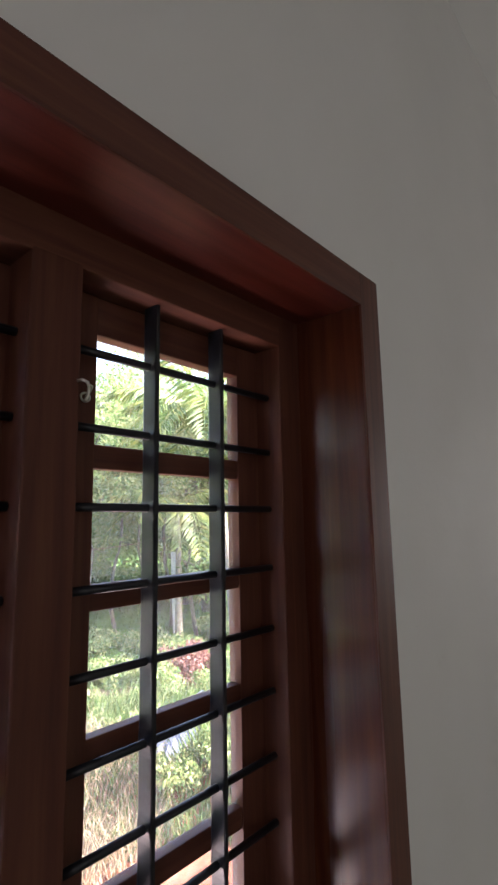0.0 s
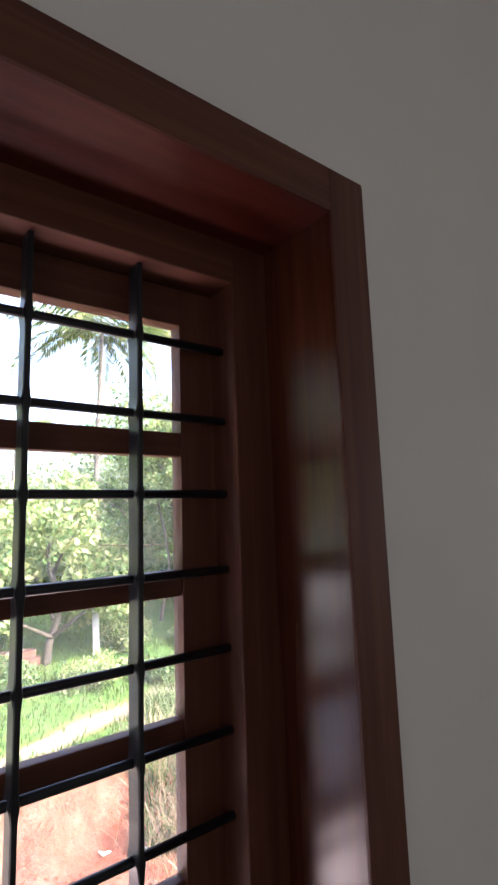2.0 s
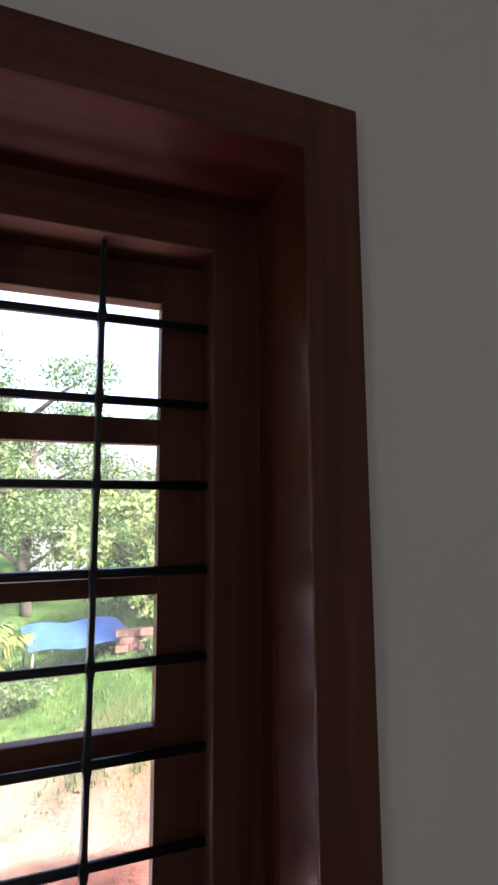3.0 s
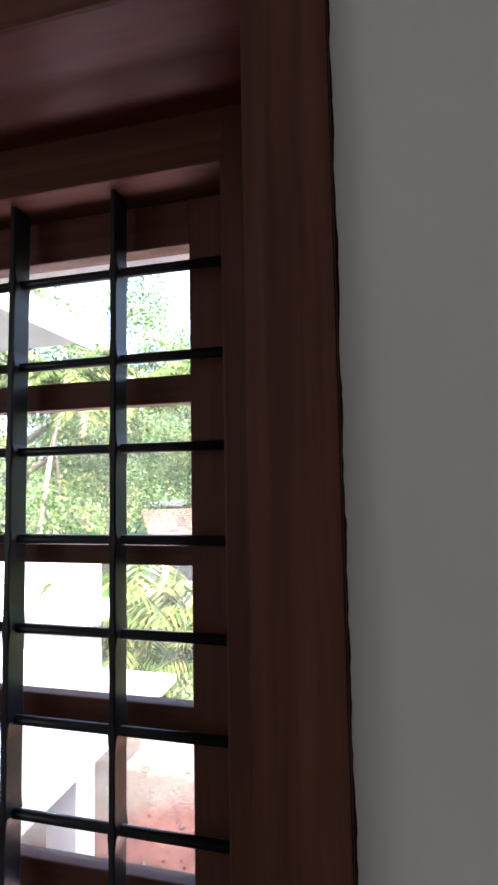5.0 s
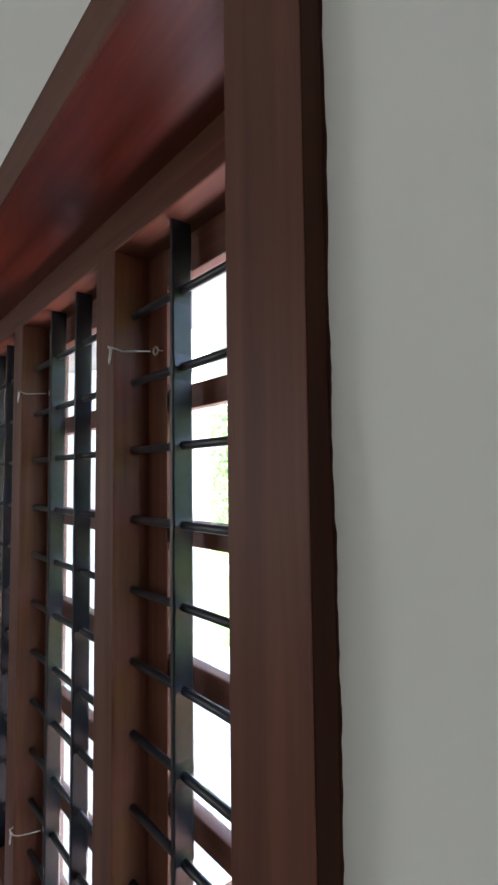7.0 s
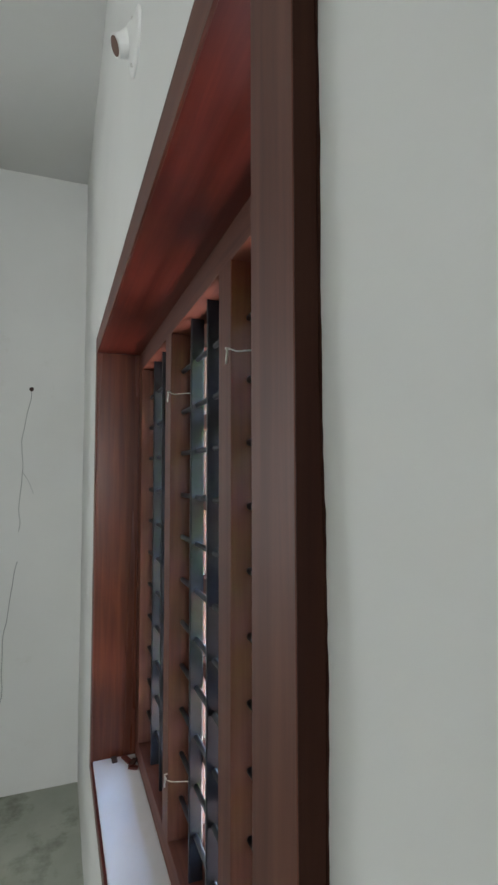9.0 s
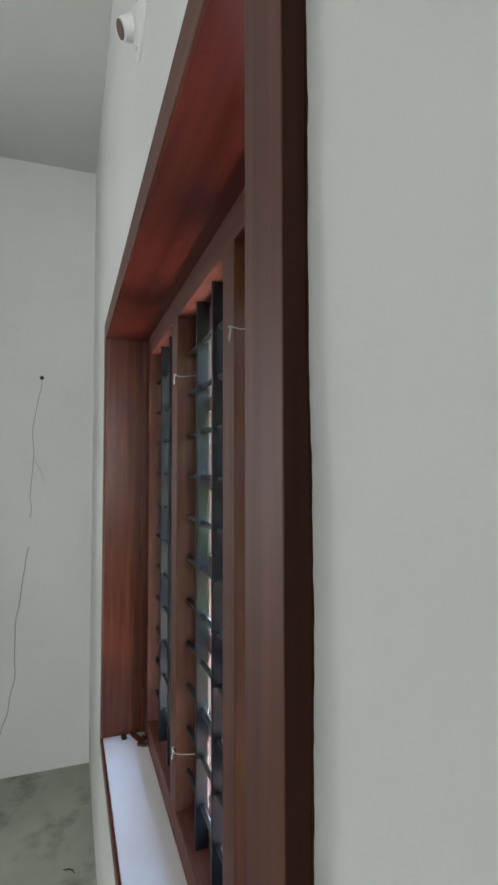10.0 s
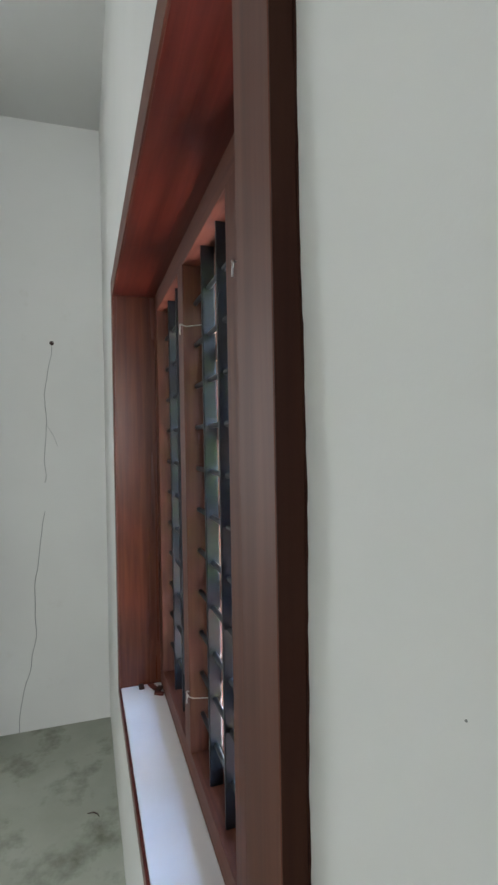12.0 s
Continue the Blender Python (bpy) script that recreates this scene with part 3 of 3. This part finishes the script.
def bush(x, y, tall, spread, label, seed, leaves=1800, size=0.09, mat=LEAF):
    rng = np.random.default_rng(seed)
    t = thing("bush", label, "bush", "", at=pose(x, y, height(x, y)))
    bm = bmesh.new()
    centres = []
    for k in range(9):
        a, r = k * 2.4, spread * (0.2 + 0.7 * rng.random())
        z = tall * (0.3 + 0.6 * rng.random())
        tube(bm, [(0, 0, -0.1), (0.5 * r * math.cos(a), 0.5 * r * math.sin(a), z * 0.6), (r * math.cos(a), r * math.sin(a), z)], [0.03, 0.02, 0.008], 6)
        centres.append((r * math.cos(a), r * math.sin(a), z, spread * (0.3 + 0.25 * rng.random())))
    part("branches", bm, BARK, t)
    part("leaves", leaf_cloud(rng, centres, leaves, size), mat, t)
    return t


def around(yaw, dist):
    """A place seen from the window at that yaw, in degrees left of straight out."""
    return -0.3 - dist * math.sin(radians(yaw)), -0.3 + dist * math.cos(radians(yaw))


def blades(rng, spots, height_range, width, lean=0.35):
    verts, faces = [], []
    for x, y in spots:
        z = height(x, y) - 0.02
        h = height_range[0] + (height_range[1] - height_range[0]) * rng.random()
        a = rng.random() * 6.283
        l = h * lean * (0.3 + rng.random())
        b = rng.random() * 6.283
        w = (math.cos(b) * width, math.sin(b) * width)
        k = len(verts)
        ca, sa = math.cos(a), math.sin(a)
        for f, u, g in ((0.0, 0.0, 1.0), (0.3, 0.55, 0.8), (0.62, 0.85, 0.5)):
            px, py = x + l * f * ca, y + l * f * sa
            verts += [(px - w[0] * g, py - w[1] * g, z + h * u), (px + w[0] * g, py + w[1] * g, z + h * u)]
        verts.append((x + l * ca, y + l * sa, z + h * (1.0 - 0.3 * l / h)))
        faces += [(k, k + 1, k + 3, k + 2), (k + 2, k + 3, k + 5, k + 4), (k + 4, k + 5, k + 6)]
    return verts, [], faces


rng = np.random.default_rng(5)
spots = []
while len(spots) < 24000:
    yaw, d = -60 + 75 * rng.random(), 8.4 + 16 * rng.random() ** 1.4
    x, y = around(yaw, d)
    if rng.random() < cover(x, y)[1]:
        spots.append((x, y))
grass = part("grass", blades(rng, spots, (0.05, 0.17), 0.014), GRASS)
tagged(grass, "green grass and weeds on the bank", "grass", kind="stuff")
spots = []
for cx, cy, r, n in ((*around(-30.5, 8.3), 0.75, 1100), (*around(-27, 8.9), 0.6, 350), (*around(-36, 8.5), 0.5, 300)):
    for _ in range(n):
        spots.append((cx + r * rng.normal() * 0.5, cy + r * rng.normal() * 0.5))
dry = part("dry_grass", blades(rng, spots, (0.35, 0.95), 0.007, 1.0), DRY)
tagged(dry, "tall dry straw-coloured grass on the bank", "grass", kind="stuff")

# broken clods on the cut bank and the dug yard
verts, faces = [], []
for k in range(2200):
    yaw = -50 + 75 * rng.random()
    x, y = around(yaw, 6.4 + 2.3 * rng.random())
    s = 0.008 + 0.026 * rng.random() ** 4
    if cover(x, y)[0] > 0.3:
        continue
    z = height(x, y) + 0.15 * s
    b = len(verts)
    for px, py, pz in ((1, 0, 0), (0, 1, 0), (-1, 0, 0), (0, -1, 0), (0, 0, 0.8), (0, 0, -0.8)):
        j = s * (0.7 + 0.6 * rng.random())
        verts.append((x + px * j + 0.3 * s * rng.normal(), y + py * j + 0.3 * s * rng.normal(), z + pz * j))
    faces += [(b + i, b + (i + 1) % 4, b + 4) for i in range(4)] + [(b + (i + 1) % 4, b + i, b + 5) for i in range(4)]
clods = part("soil_clods", (verts, [], faces), CLOD)
tagged(clods, "broken red laterite clods on the cut bank", "soil", kind="stuff")

spots = []
for _ in range(9500):
    yaw, d = -54 + 29 * rng.random(), 8.0 + 3.2 * rng.random()
    spots.append(around(yaw, d))
weeds = part("tall_weeds", blades(rng, spots, (0.3, 0.75), 0.012, 0.7), GRASS)
tagged(weeds, "tall green weeds along the edge of the bank", "weeds", kind="stuff")

# trees on the hillside
for yaw, d, tall, spread, seed, mat in ((-50, 15, 8.5, 3.0, 1, LEAF_LIGHT), (-43, 18, 9.5, 3.4, 2, LEAF_LIGHT), (-37, 21, 10.5, 3.4, 3, LEAF_LIGHT), (-30, 20, 8.5, 2.8, 4, LEAF_LIGHT),
                                        (-25, 24, 8.0, 2.6, 5, LEAF), (-56, 19, 10, 3.2, 6, LEAF)):
    broad_tree(*around(yaw, d), tall, spread, "leafy tree on the grassy hillside", seed, 20000, 0.085, mat, 0.2, "hillside trees")
for yaw, d, tall, seed in ((-36.2, 15.2, 7.6, 101), (-39.0, 16.6, 8.4, 102), (-41.6, 15.6, 8.0, 103), (-33.4, 16.4, 7.8, 104), (-30.2, 15.4, 7.2, 105), (-27.4, 16.8, 7.6, 106), (-44.5, 16.2, 8.2, 107)):
    broad_tree(*around(yaw, d), tall, 1.25, "slender tree with a thin pale trunk on the hillside", seed, 4500, 0.075, LEAF_LIGHT, 0.55, "slender hillside trees", 0.36)
palm(*around(-46, 12.4), 6.6, (-0.5, 0.3), "coconut palm with fronds drooping over the bank", 24, 20, 3.6)
for yaw, d, seed in ((-49, 19, 111), (-44.5, 20, 112), (-41, 19, 113), (-37.5, 20.5, 114), (-34, 19.4, 115), (-30.5, 20.4, 116), (-27, 19.5, 117), (-23.5, 20.5, 118)):
    bush(*around(yaw, d), 1.3, 1.3, "undergrowth below the hillside trees", seed, 3500, 0.085, LEAF_LIGHT)
broad_tree(*around(-16, 14.5), 4.6, 2.0, "bright young tree with large pale-green leaves", 11, 7000, 0.115, LEAF_LIGHT, 0.25)
broad_tree(*around(-8, 17), 4.4, 1.8, "bright young tree with large pale-green leaves", 12, 6000, 0.115, LEAF_LIGHT, 0.25)
palm(*around(-20.0, 17), 9.6, (0.3, 0.2), "tall coconut palm on the hillside", 21, 24, 3.6)
palm(*around(-40, 14), 4.2, (0.2, 0.3), "low coconut palm among the hillside trees", 22, 14, 2.8)
palm(*around(-12, 34), 8.0, (0.4, 0.2), "far coconut palm against the sky", 23)
for yaw, d, seed in ((-38, 12, 31), (-33, 13.2, 32), (-27, 12.6, 33), (-20, 12.8, 34), (-44, 12.5, 35), (-12, 13, 36), (-47, 11.5, 37), (-41, 13.5, 38), (-50, 13, 39), (-36, 15, 40), (-31, 15, 41), (-53, 11.5, 42), (-45, 15.5, 43), (-24, 15, 44)):
    bush(*around(yaw, d), 0.34 + 0.07 * (seed % 8), 0.7, "low green bush on the bank", seed, 3200, 0.05, LEAF_LIGHT if seed % 3 else LEAF)

for yaw, d, seed in ((13.5, 11.6, 81), (16, 11.9, 82), (18.5, 11.7, 83), (21, 12.1, 84), (11, 11.9, 85)):
    bush(*around(yaw, d), 0.45, 0.6, "low bright-green weed clump at the edge of the yard", seed, 2600, 0.05, LEAF_LIGHT)
for yaw, d, seed in ((-37.5, 8.7, 86), (-45, 8.8, 88), (-35, 9.6, 89), (-48.5, 8.7, 90)):
    bush(*around(yaw, d), 0.5, 0.6, "bright-green leafy weeds hanging over the cut bank", seed, 2600, 0.05, LEAF_LIGHT)

# a pile of dead leaves, shaped with the bush builder
bush(*around(-40.4, 12.4), 0.9, 0.7, "withered brown bush on the grassy bank", 95, 3000, 0.055, DEAD)

# trees beyond the yard
for yaw, d, tall, spread, seed, mat in ((13, 24, 9.5, 3.2, 41, LEAF), (20, 29, 11, 3.6, 42, LEAF_LIGHT), (29, 27, 10.5, 3.4, 43, LEAF), (38, 22, 10, 3.4, 44, LEAF_LIGHT), (47, 19, 9.5, 3.0, 45, LEAF), (3, 24, 8, 2.8, 46, LEAF)):
    broad_tree(*around(yaw, d), tall * 1.45, spread * 1.25, "leafy tree beyond the yard", seed, 20000, 0.10, mat, 0.25, "trees beyond the yard")
palm(*around(27, 16.5), 7.6, (-0.5, 0.6), "coconut palm with a slender pale trunk", 51)
palm(*around(36, 18), 8.2, (1.0, 0.2), "coconut palm with a leaning pale trunk", 52)
palm(*around(33, 20), 8.6, (-0.9, 0.2), "coconut palm with a leaning pale trunk", 53)
palm(*around(18, 19), 8.4, (0.4, 0.3), "coconut palm with a slender pale trunk", 54)
for yaw, d, tall, n, seed in ((16, 12.6, 3.0, 13, 61), (20, 12.8, 3.3, 14, 62), (24.5, 13.0, 3.0, 13, 63), (29, 13.2, 3.2, 12, 64), (12, 13.2, 2.8, 12, 65), (22, 15.2, 3.6, 12, 66)):
    clump("young_palm", *around(yaw, d), tall, n, "young green palm clump beside the yard", seed)
for yaw, d, seed in ((14, 12.8, 71), (19, 12.9, 72), (9, 13, 73), (24, 15.5, 74), (4, 13.5, 75)):
    bush(*around(yaw, d), 0.9, 0.8, "low green bush at the edge of the yard", seed, 3500, 0.05, LEAF)


broad_tree(*around(14.6, 16.5), 4.2, 1.1, "slender young tree in front of the tiled house", 47, 6000, 0.075, LEAF_LIGHT, 0.3)


def far_woods():
    rng = np.random.default_rng(9)
    centres = []
    for k in range(170):
        yaw = -75 + 150 * rng.random()
        d = 34 + 22 * rng.random()
        x, y = around(yaw, d)
        tall = (5.0 if -22 < yaw < 4 else 11) * (0.7 + 0.5 * rng.random())
        z = height(x, y)
        for j in range(5):
            centres.append((x + rng.normal() * 1.3, y + rng.normal() * 1.3, z + tall * (0.12 + 0.2 * j), 1.3 + 0.9 * rng.random()))
    return leaf_cloud(rng, centres, 90000, 0.2)


woods = part("far_woods", far_woods(), LEAF_FAR)
tagged(woods, "far green woods behind the gardens", "woods", kind="stuff")

# ---- outside: houses and clutter ----


def tiled_house(yaw, dist, zr, length, label):
    x, y = around(yaw, dist)
    h = thing("tiled_house", label, "house", at=pose(x, y, 0, 0, 0, yaw + 12))
    z0 = height(x, y) - 0.5
    part("wall", slab(-length / 2 + 0.5, length / 2 - 0.5, -1.9, 1.9, z0, zr - 0.9), HOUSE, h)
    bm = bmesh.new()
    for s in (-1, 1):
        n = 13
        for k in range(n):
            # courses of tiles, each lapping the one below
            a, b = k / n, (k + 1) / n
            y0, y1 = s * 2.5 * (1 - a), s * 2.5 * (1 - b)
            zA, zB = zr - 0.72 + 0.72 * a + 0.03, zr - 0.72 + 0.72 * b
            for j in range(round(length / 0.28)):
                x0 = -length / 2 + j * 0.28
                v = [bm.verts.new(p) for p in ((x0, y0, zA), (x0 + 0.265, y0, zA), (x0 + 0.265, y1, zB), (x0, y1, zB), (x0 + 0.13, y0, zA + 0.035), (x0 + 0.13, y1, zB + 0.035))]
                bm.faces.new((v[0], v[4], v[5], v[3]))
                bm.faces.new((v[4], v[1], v[2], v[5]))
    part("roof", bm, TILE, h, "weathered red clay roof tiles")
    for k in (-1, 1):
        part("window", slab(k * length / 5 - 0.4, k * length / 5 + 0.4, -1.96, -1.88, zr - 2.3, zr - 1.35, 0.01), DARKPANE, h)
    return h


tiled_house(19.7, 19.5, 0.62, 3.7, "far single-storey house with a red tiled roof")
tiled_house(36, 36, -0.3, 6.0, "far house with a red tiled roof among palms")
flat = thing("flat_house", "far white flat-roofed house behind the palms", "house", at=pose(*around(19, 38), 0, 0, 0, 19))
part("wall", slab(-3.5, 3.5, -2, 2, GROUND - 0.5, 0.05), HOUSE, flat)
part("roof", slab(-4, 4, -2.5, 2.5, 0.05, 0.28, 0.02), HOUSE, flat)
part("window", slab(-1.6, -0.4, -2.06, -1.95, -1.4, -0.3, 0.01), DARKPANE, flat)

white = thing("flat_house", "far white walled house on the hillside", "house", at=pose(*around(-0.5, 30), 0, 0, 0, 4))
part("wall", slab(-1.6, 1.6, -1.5, 1.5, GROUND - 0.5, 0.45), OUTER, white)
part("roof", slab(-1.9, 1.9, -1.8, 1.8, 0.45, 0.62, 0.02), OUTER, white)
part("window", slab(-0.5, 0.4, -1.56, -1.45, -1.0, 0.0, 0.01), DARKPANE, white)
for yaw, d, tall in ((-20.3, 14.4, 2.1), (-39.8, 16.0, 2.4)):
    x, y = around(yaw, d)
    post = part("concrete_post", slab(-0.085, 0.085, -0.07, 0.07, -0.2, tall, 0.012), HOUSE)
    post.matrix_basis = pose(x, y, height(x, y), 1.5, -2, yaw)
    tagged(post, "pale weathered concrete post among the trees", "post", "concrete posts")
wire = bmesh.new()
ends = (Vector((*around(-52, 15.5), 2.3)), Vector((*around(-20.3, 14.4), 0.95)), Vector((*around(2, 26), 1.1)))
for a, b in zip(ends, ends[1:]):
    tube(wire, [a.lerp(b, k / 14) - Vector((0, 0, 0.5 * (1 - (2 * k / 14 - 1) ** 2))) for k in range(15)], 0.012, 6)
wire = part("overhead_wire", wire, STUMP)
tagged(wire, "thin overhead wire sagging between posts", "wire")

# blue sheet and low masonry on the hillside
bx, by = around(-2.2, 15.0)
tent = thing("tarpaulin_shelter", "blue tarpaulin stretched over posts by the trees", "shelter", at=pose(bx, by, height(bx, by), 0, 0, 10))
bm = bmesh.new()
rows = []
for j in range(7):
    rows.append([bm.verts.new((-1.3 + 2.6 * i / 8, -0.9 + 1.8 * j / 6, 0.75 + 0.3 * j / 6 + 0.05 * math.sin(i * 1.3 + j))) for i in range(9)])
for a, b in zip(rows, rows[1:]):
    for i in range(8):
        bm.faces.new((a[i], a[i + 1], b[i + 1], b[i])).smooth = True
bmesh.ops.solidify(bm, geom=bm.faces[:], thickness=0.012)
part("sheet", bm, TARP, tent)
for px, py in ((-1.2, -0.8), (1.2, -0.8), (-1.2, 0.8), (1.2, 0.8)):
    part("post", tube(bmesh.new(), [(px, py, -0.1), (px, py, 0.78 + 0.2 * (py > 0))], 0.035, 8), BARK, tent)
bx, by = around(-42, 9.3)
verts, faces = [], []
frond((verts, faces), (0, 0, 0.95), 3.6, 2.2, 0.10, 0.25, np.random.default_rng(3), 0.045, 22, 0.45)
leaf = part("fallen_frond", (verts, [], faces), SILVER_FROND)
leaf.matrix_basis = pose(bx, by, height(bx, by))
tagged(leaf, "faded blue-grey palm frond lying over the weeds", "palm frond")
for k, (yaw, d) in enumerate(((-9.0, 14.2), (-11.5, 14.0), (17, 13.0), (15.0, 13.1))):
    x, y = around(yaw, d)
    bm = bmesh.new()
    for j in range(3):
        for i in range(4):
            box(bm, -0.7 + 0.36 * i + 0.1 * (j % 2), -0.36 + 0.36 * i + 0.1 * (j % 2), -0.12 + 0.01 * ((i * 7 + j) % 3), 0.12, 0.19 * j - 0.1, 0.19 * j + 0.08, 0.012)
    w = part("low_wall", bm, STUMP)
    w.matrix_basis = pose(x, y, height(x, y), 0, 0, yaw)
    tagged(w, "low wall of rough pinkish laterite blocks", "wall", "laterite walls")
# stones and scraps on the red soil
rng = np.random.default_rng(77)
stone_mesh = None
for k in range(34):
    yaw, d = -30 + 62 * rng.random(), 6.0 + 3.2 * rng.random()
    x, y = around(yaw, d)
    s = 0.025 + 0.05 * rng.random()
    if stone_mesh is None:
        bm = bmesh.new()
        bmesh.ops.create_icosphere(bm, subdivisions=2, radius=1)
        for v in bm.verts:
            v.co *= 0.8 + 0.4 * noise.noise(v.co * 1.3)
        ob = part("stone", bm, STUMP)
        stone_mesh = ob.data
    else:
        ob = new("stone", stone_mesh)
    ob.matrix_basis = pose(x, y, height(x, y) + s * 0.2, 0, 0, k * 50) @ Matrix.Diagonal((s, s * 0.8, s * 0.6, 1))
    tagged(ob, "small lump of stone lying on the red soil", "stone", "stones in the yard")
for yaw, d in ((-24.5, 8.1), (-21, 8.3)):
    x, y = around(yaw, d)
    ob = part("paper_scrap", slab(-0.12, 0.12, -0.07, 0.07, 0, 0.012, 0.004), PLASTIC)
    ob.matrix_basis = pose(x, y, height(x, y) + 0.03, 12, 6, 20)
    tagged(ob, "white scrap of packing lying on the red soil", "scrap", "scraps in the yard")

# ---- indoors: small things ----


def window_hook(x, z):
    """Wire hook turned down on the mullion, its stay reaching to an eye on the sash."""
    h = thing("window_hook", "galvanised wire hook and eye holding the sash shut", "hook", "window hooks", at=pose(x, YI, z) @ Matrix.Scale(0.78, 4))
    bm = bmesh.new()
    tube(bm, [(-0.012, -0.001, 0.006), (-0.010, -0.009, 0.006), (-0.002, -0.010, 0.004), (0.001, -0.010, -0.004), (-0.001, -0.011, -0.016), (-0.005, -0.010, -0.025)], 0.0023, 8)
    part("hook", bm, STEEL, h)
    bm = bmesh.new()
    tube(bm, [(-0.002, -0.008, 0.003), (0.009, -0.006, 0.000), (0.013, 0.006, -0.004), (0.020, 0.020, -0.003), (0.032, 0.050, -0.001)], 0.0014, 8)
    part("stay", bm, STEEL, h)
    bm = bmesh.new()
    ring = [(0.036 + 0.008 * math.cos(a), 0.058, 0.007 * math.sin(a)) for a in (2 * math.pi * k / 12 for k in range(13))]
    tube(bm, ring, 0.0019, 6, cap=False)
    tube(bm, [(0.041, 0.058, 0.0), (0.046, 0.069, 0.0)], 0.0017, 6)
    part("eye", bm, STEEL, h)
    return h


for x, z in ((-0.483, 1.752), (-0.916, 1.752), (-0.916, 0.908)):
    window_hook(x, z)


def lamp_holder():
    """Slanting batten holder on a round base, with no bulb in it."""
    t = thing("lamp_holder", "empty white plastic batten lamp holder on the wall", "lamp holder", at=pose(-0.71, 0.0, 2.385) @ Matrix.Scale(0.80, 4))
    bm = bmesh.new()
    prof = [(0.072, 0.003), (0.072, -0.005), (0.066, -0.008), (0.044, -0.015), (0.030, -0.026)]
    rings = [[bm.verts.new((r * math.cos(a), y, r * math.sin(a))) for a in (2 * math.pi * k / 28 for k in range(28))] for r, y in prof]
    for a, b in zip(rings, rings[1:]):
        for k in range(28):
            bm.faces.new((a[k], a[(k + 1) % 28], b[(k + 1) % 28], b[k])).smooth = True
    bm.faces.new(rings[0])
    bm.faces.new(rings[-1])
    part("base", bm, PLASTIC, t)
    d = Vector((0.04, -0.90, -0.43)).normalized()
    bm = bmesh.new()
    tube(bm, [d * s for s in (0.008, 0.02, 0.035, 0.052, 0.056)], [0.036, 0.032, 0.027, 0.0245, 0.0255], 24)
    part("barrel", bm, PLASTIC, t)
    bm = bmesh.new()
    tube(bm, [d * 0.050, d * 0.0570], [0.0195, 0.0205], 20)
    part("socket", bm, SOCKET, t, "dark brown socket mouth")
    for sx in (-1, 1):
        part("screw", tube(bmesh.new(), [(0.0, -0.006, sx * 0.058), (0.0, -0.014, sx * 0.058)], 0.004, 8), STEEL, t)
    return t


lamp_holder()


def hanging_wire(name, points, r, label):
    bm = bmesh.new()
    out = []
    for a, b in zip(points, points[1:]):
        for k in range(6):
            s = k / 6
            out.append((XW + 0.004 + 0.003 * noise.noise((a[0] * 9, (a[1] + s) * 7, 0)), a[0] + (b[0] - a[0]) * s + 0.011 * noise.noise((5, (a[1] + (b[1] - a[1]) * s) * 11, 1)), a[1] + (b[1] - a[1]) * s))
    out.append((XW + 0.004, *points[-1]))
    tube(bm, out, r, 6)
    ob = part(name, bm, CABLE)
    return tagged(ob, label, "wire")


hanging_wire("bell_wire", [(-0.259, 2.005), (-0.272, 1.90), (-0.300, 1.74), (-0.290, 1.60), (-0.302, 1.45), (-0.305, 1.28)], 0.0014, "thin grey wire hanging from a hole in the wall")
hanging_wire("bell_wire", [(-0.312, 1.13), (-0.335, 0.95), (-0.365, 0.72), (-0.362, 0.48), (-0.40, 0.30), (-0.445, 0.13), (-0.452, 0.004)], 0.0017, "thin grey wire hanging down to the floor")
hanging_wire("wire_end", [(-0.290, 1.58), (-0.262, 1.53), (-0.240, 1.47)], 0.0009, "short frayed end of thin wire")
hole = part("wall_hole", tube(bmesh.new(), [(XW + 0.001, -0.259, 2.006), (XW + 0.006, -0.259, 2.006)], 0.011, 12), RUBBISH)
tagged(hole, "small dark hole in the end wall where the wire comes out", "hole")
nick = part("nail_hole", tube(bmesh.new(), [(0.113, 0.003, 1.408), (0.113, 0.0012, 1.408)], [0.0006, 0.0004], 10), CABLE)
tagged(nick, "tiny grey nail hole in the off-white wall", "hole")
for k, (x, y, r, sx) in enumerate(((-1.385, 0.085, 20, 0.022), (-1.36, 0.10, -30, 0.018), (-1.335, 0.097, 70, 0.014), (-1.395, 0.05, 5, 0.012))):
    ob = part("wood_chip", slab(-sx, sx, -0.008, 0.008, 0, 0.007, 0.002), RUBBISH if k % 2 else WOOD_H)
    ob.matrix_basis = pose(x, y, SILL_Z, 0, 4 * k, r)
    tagged(ob, "small dark chip of wood lying on the sill", "wood chip", "chips on the sill")
ob = part("twig", tube(bmesh.new(), [(-0.028, -0.004, 0.003), (-0.005, 0.008, 0.005), (0.012, 0.009, 0.004), (0.03, 0, 0.003)], [0.0012, 0.0026, 0.0024, 0.001], 6), RUBBISH)
ob.matrix_basis = pose(-1.89, -0.10, 0, 0, 0, 50)
tagged(ob, "bit of dark twig lying on the cement floor", "twig")
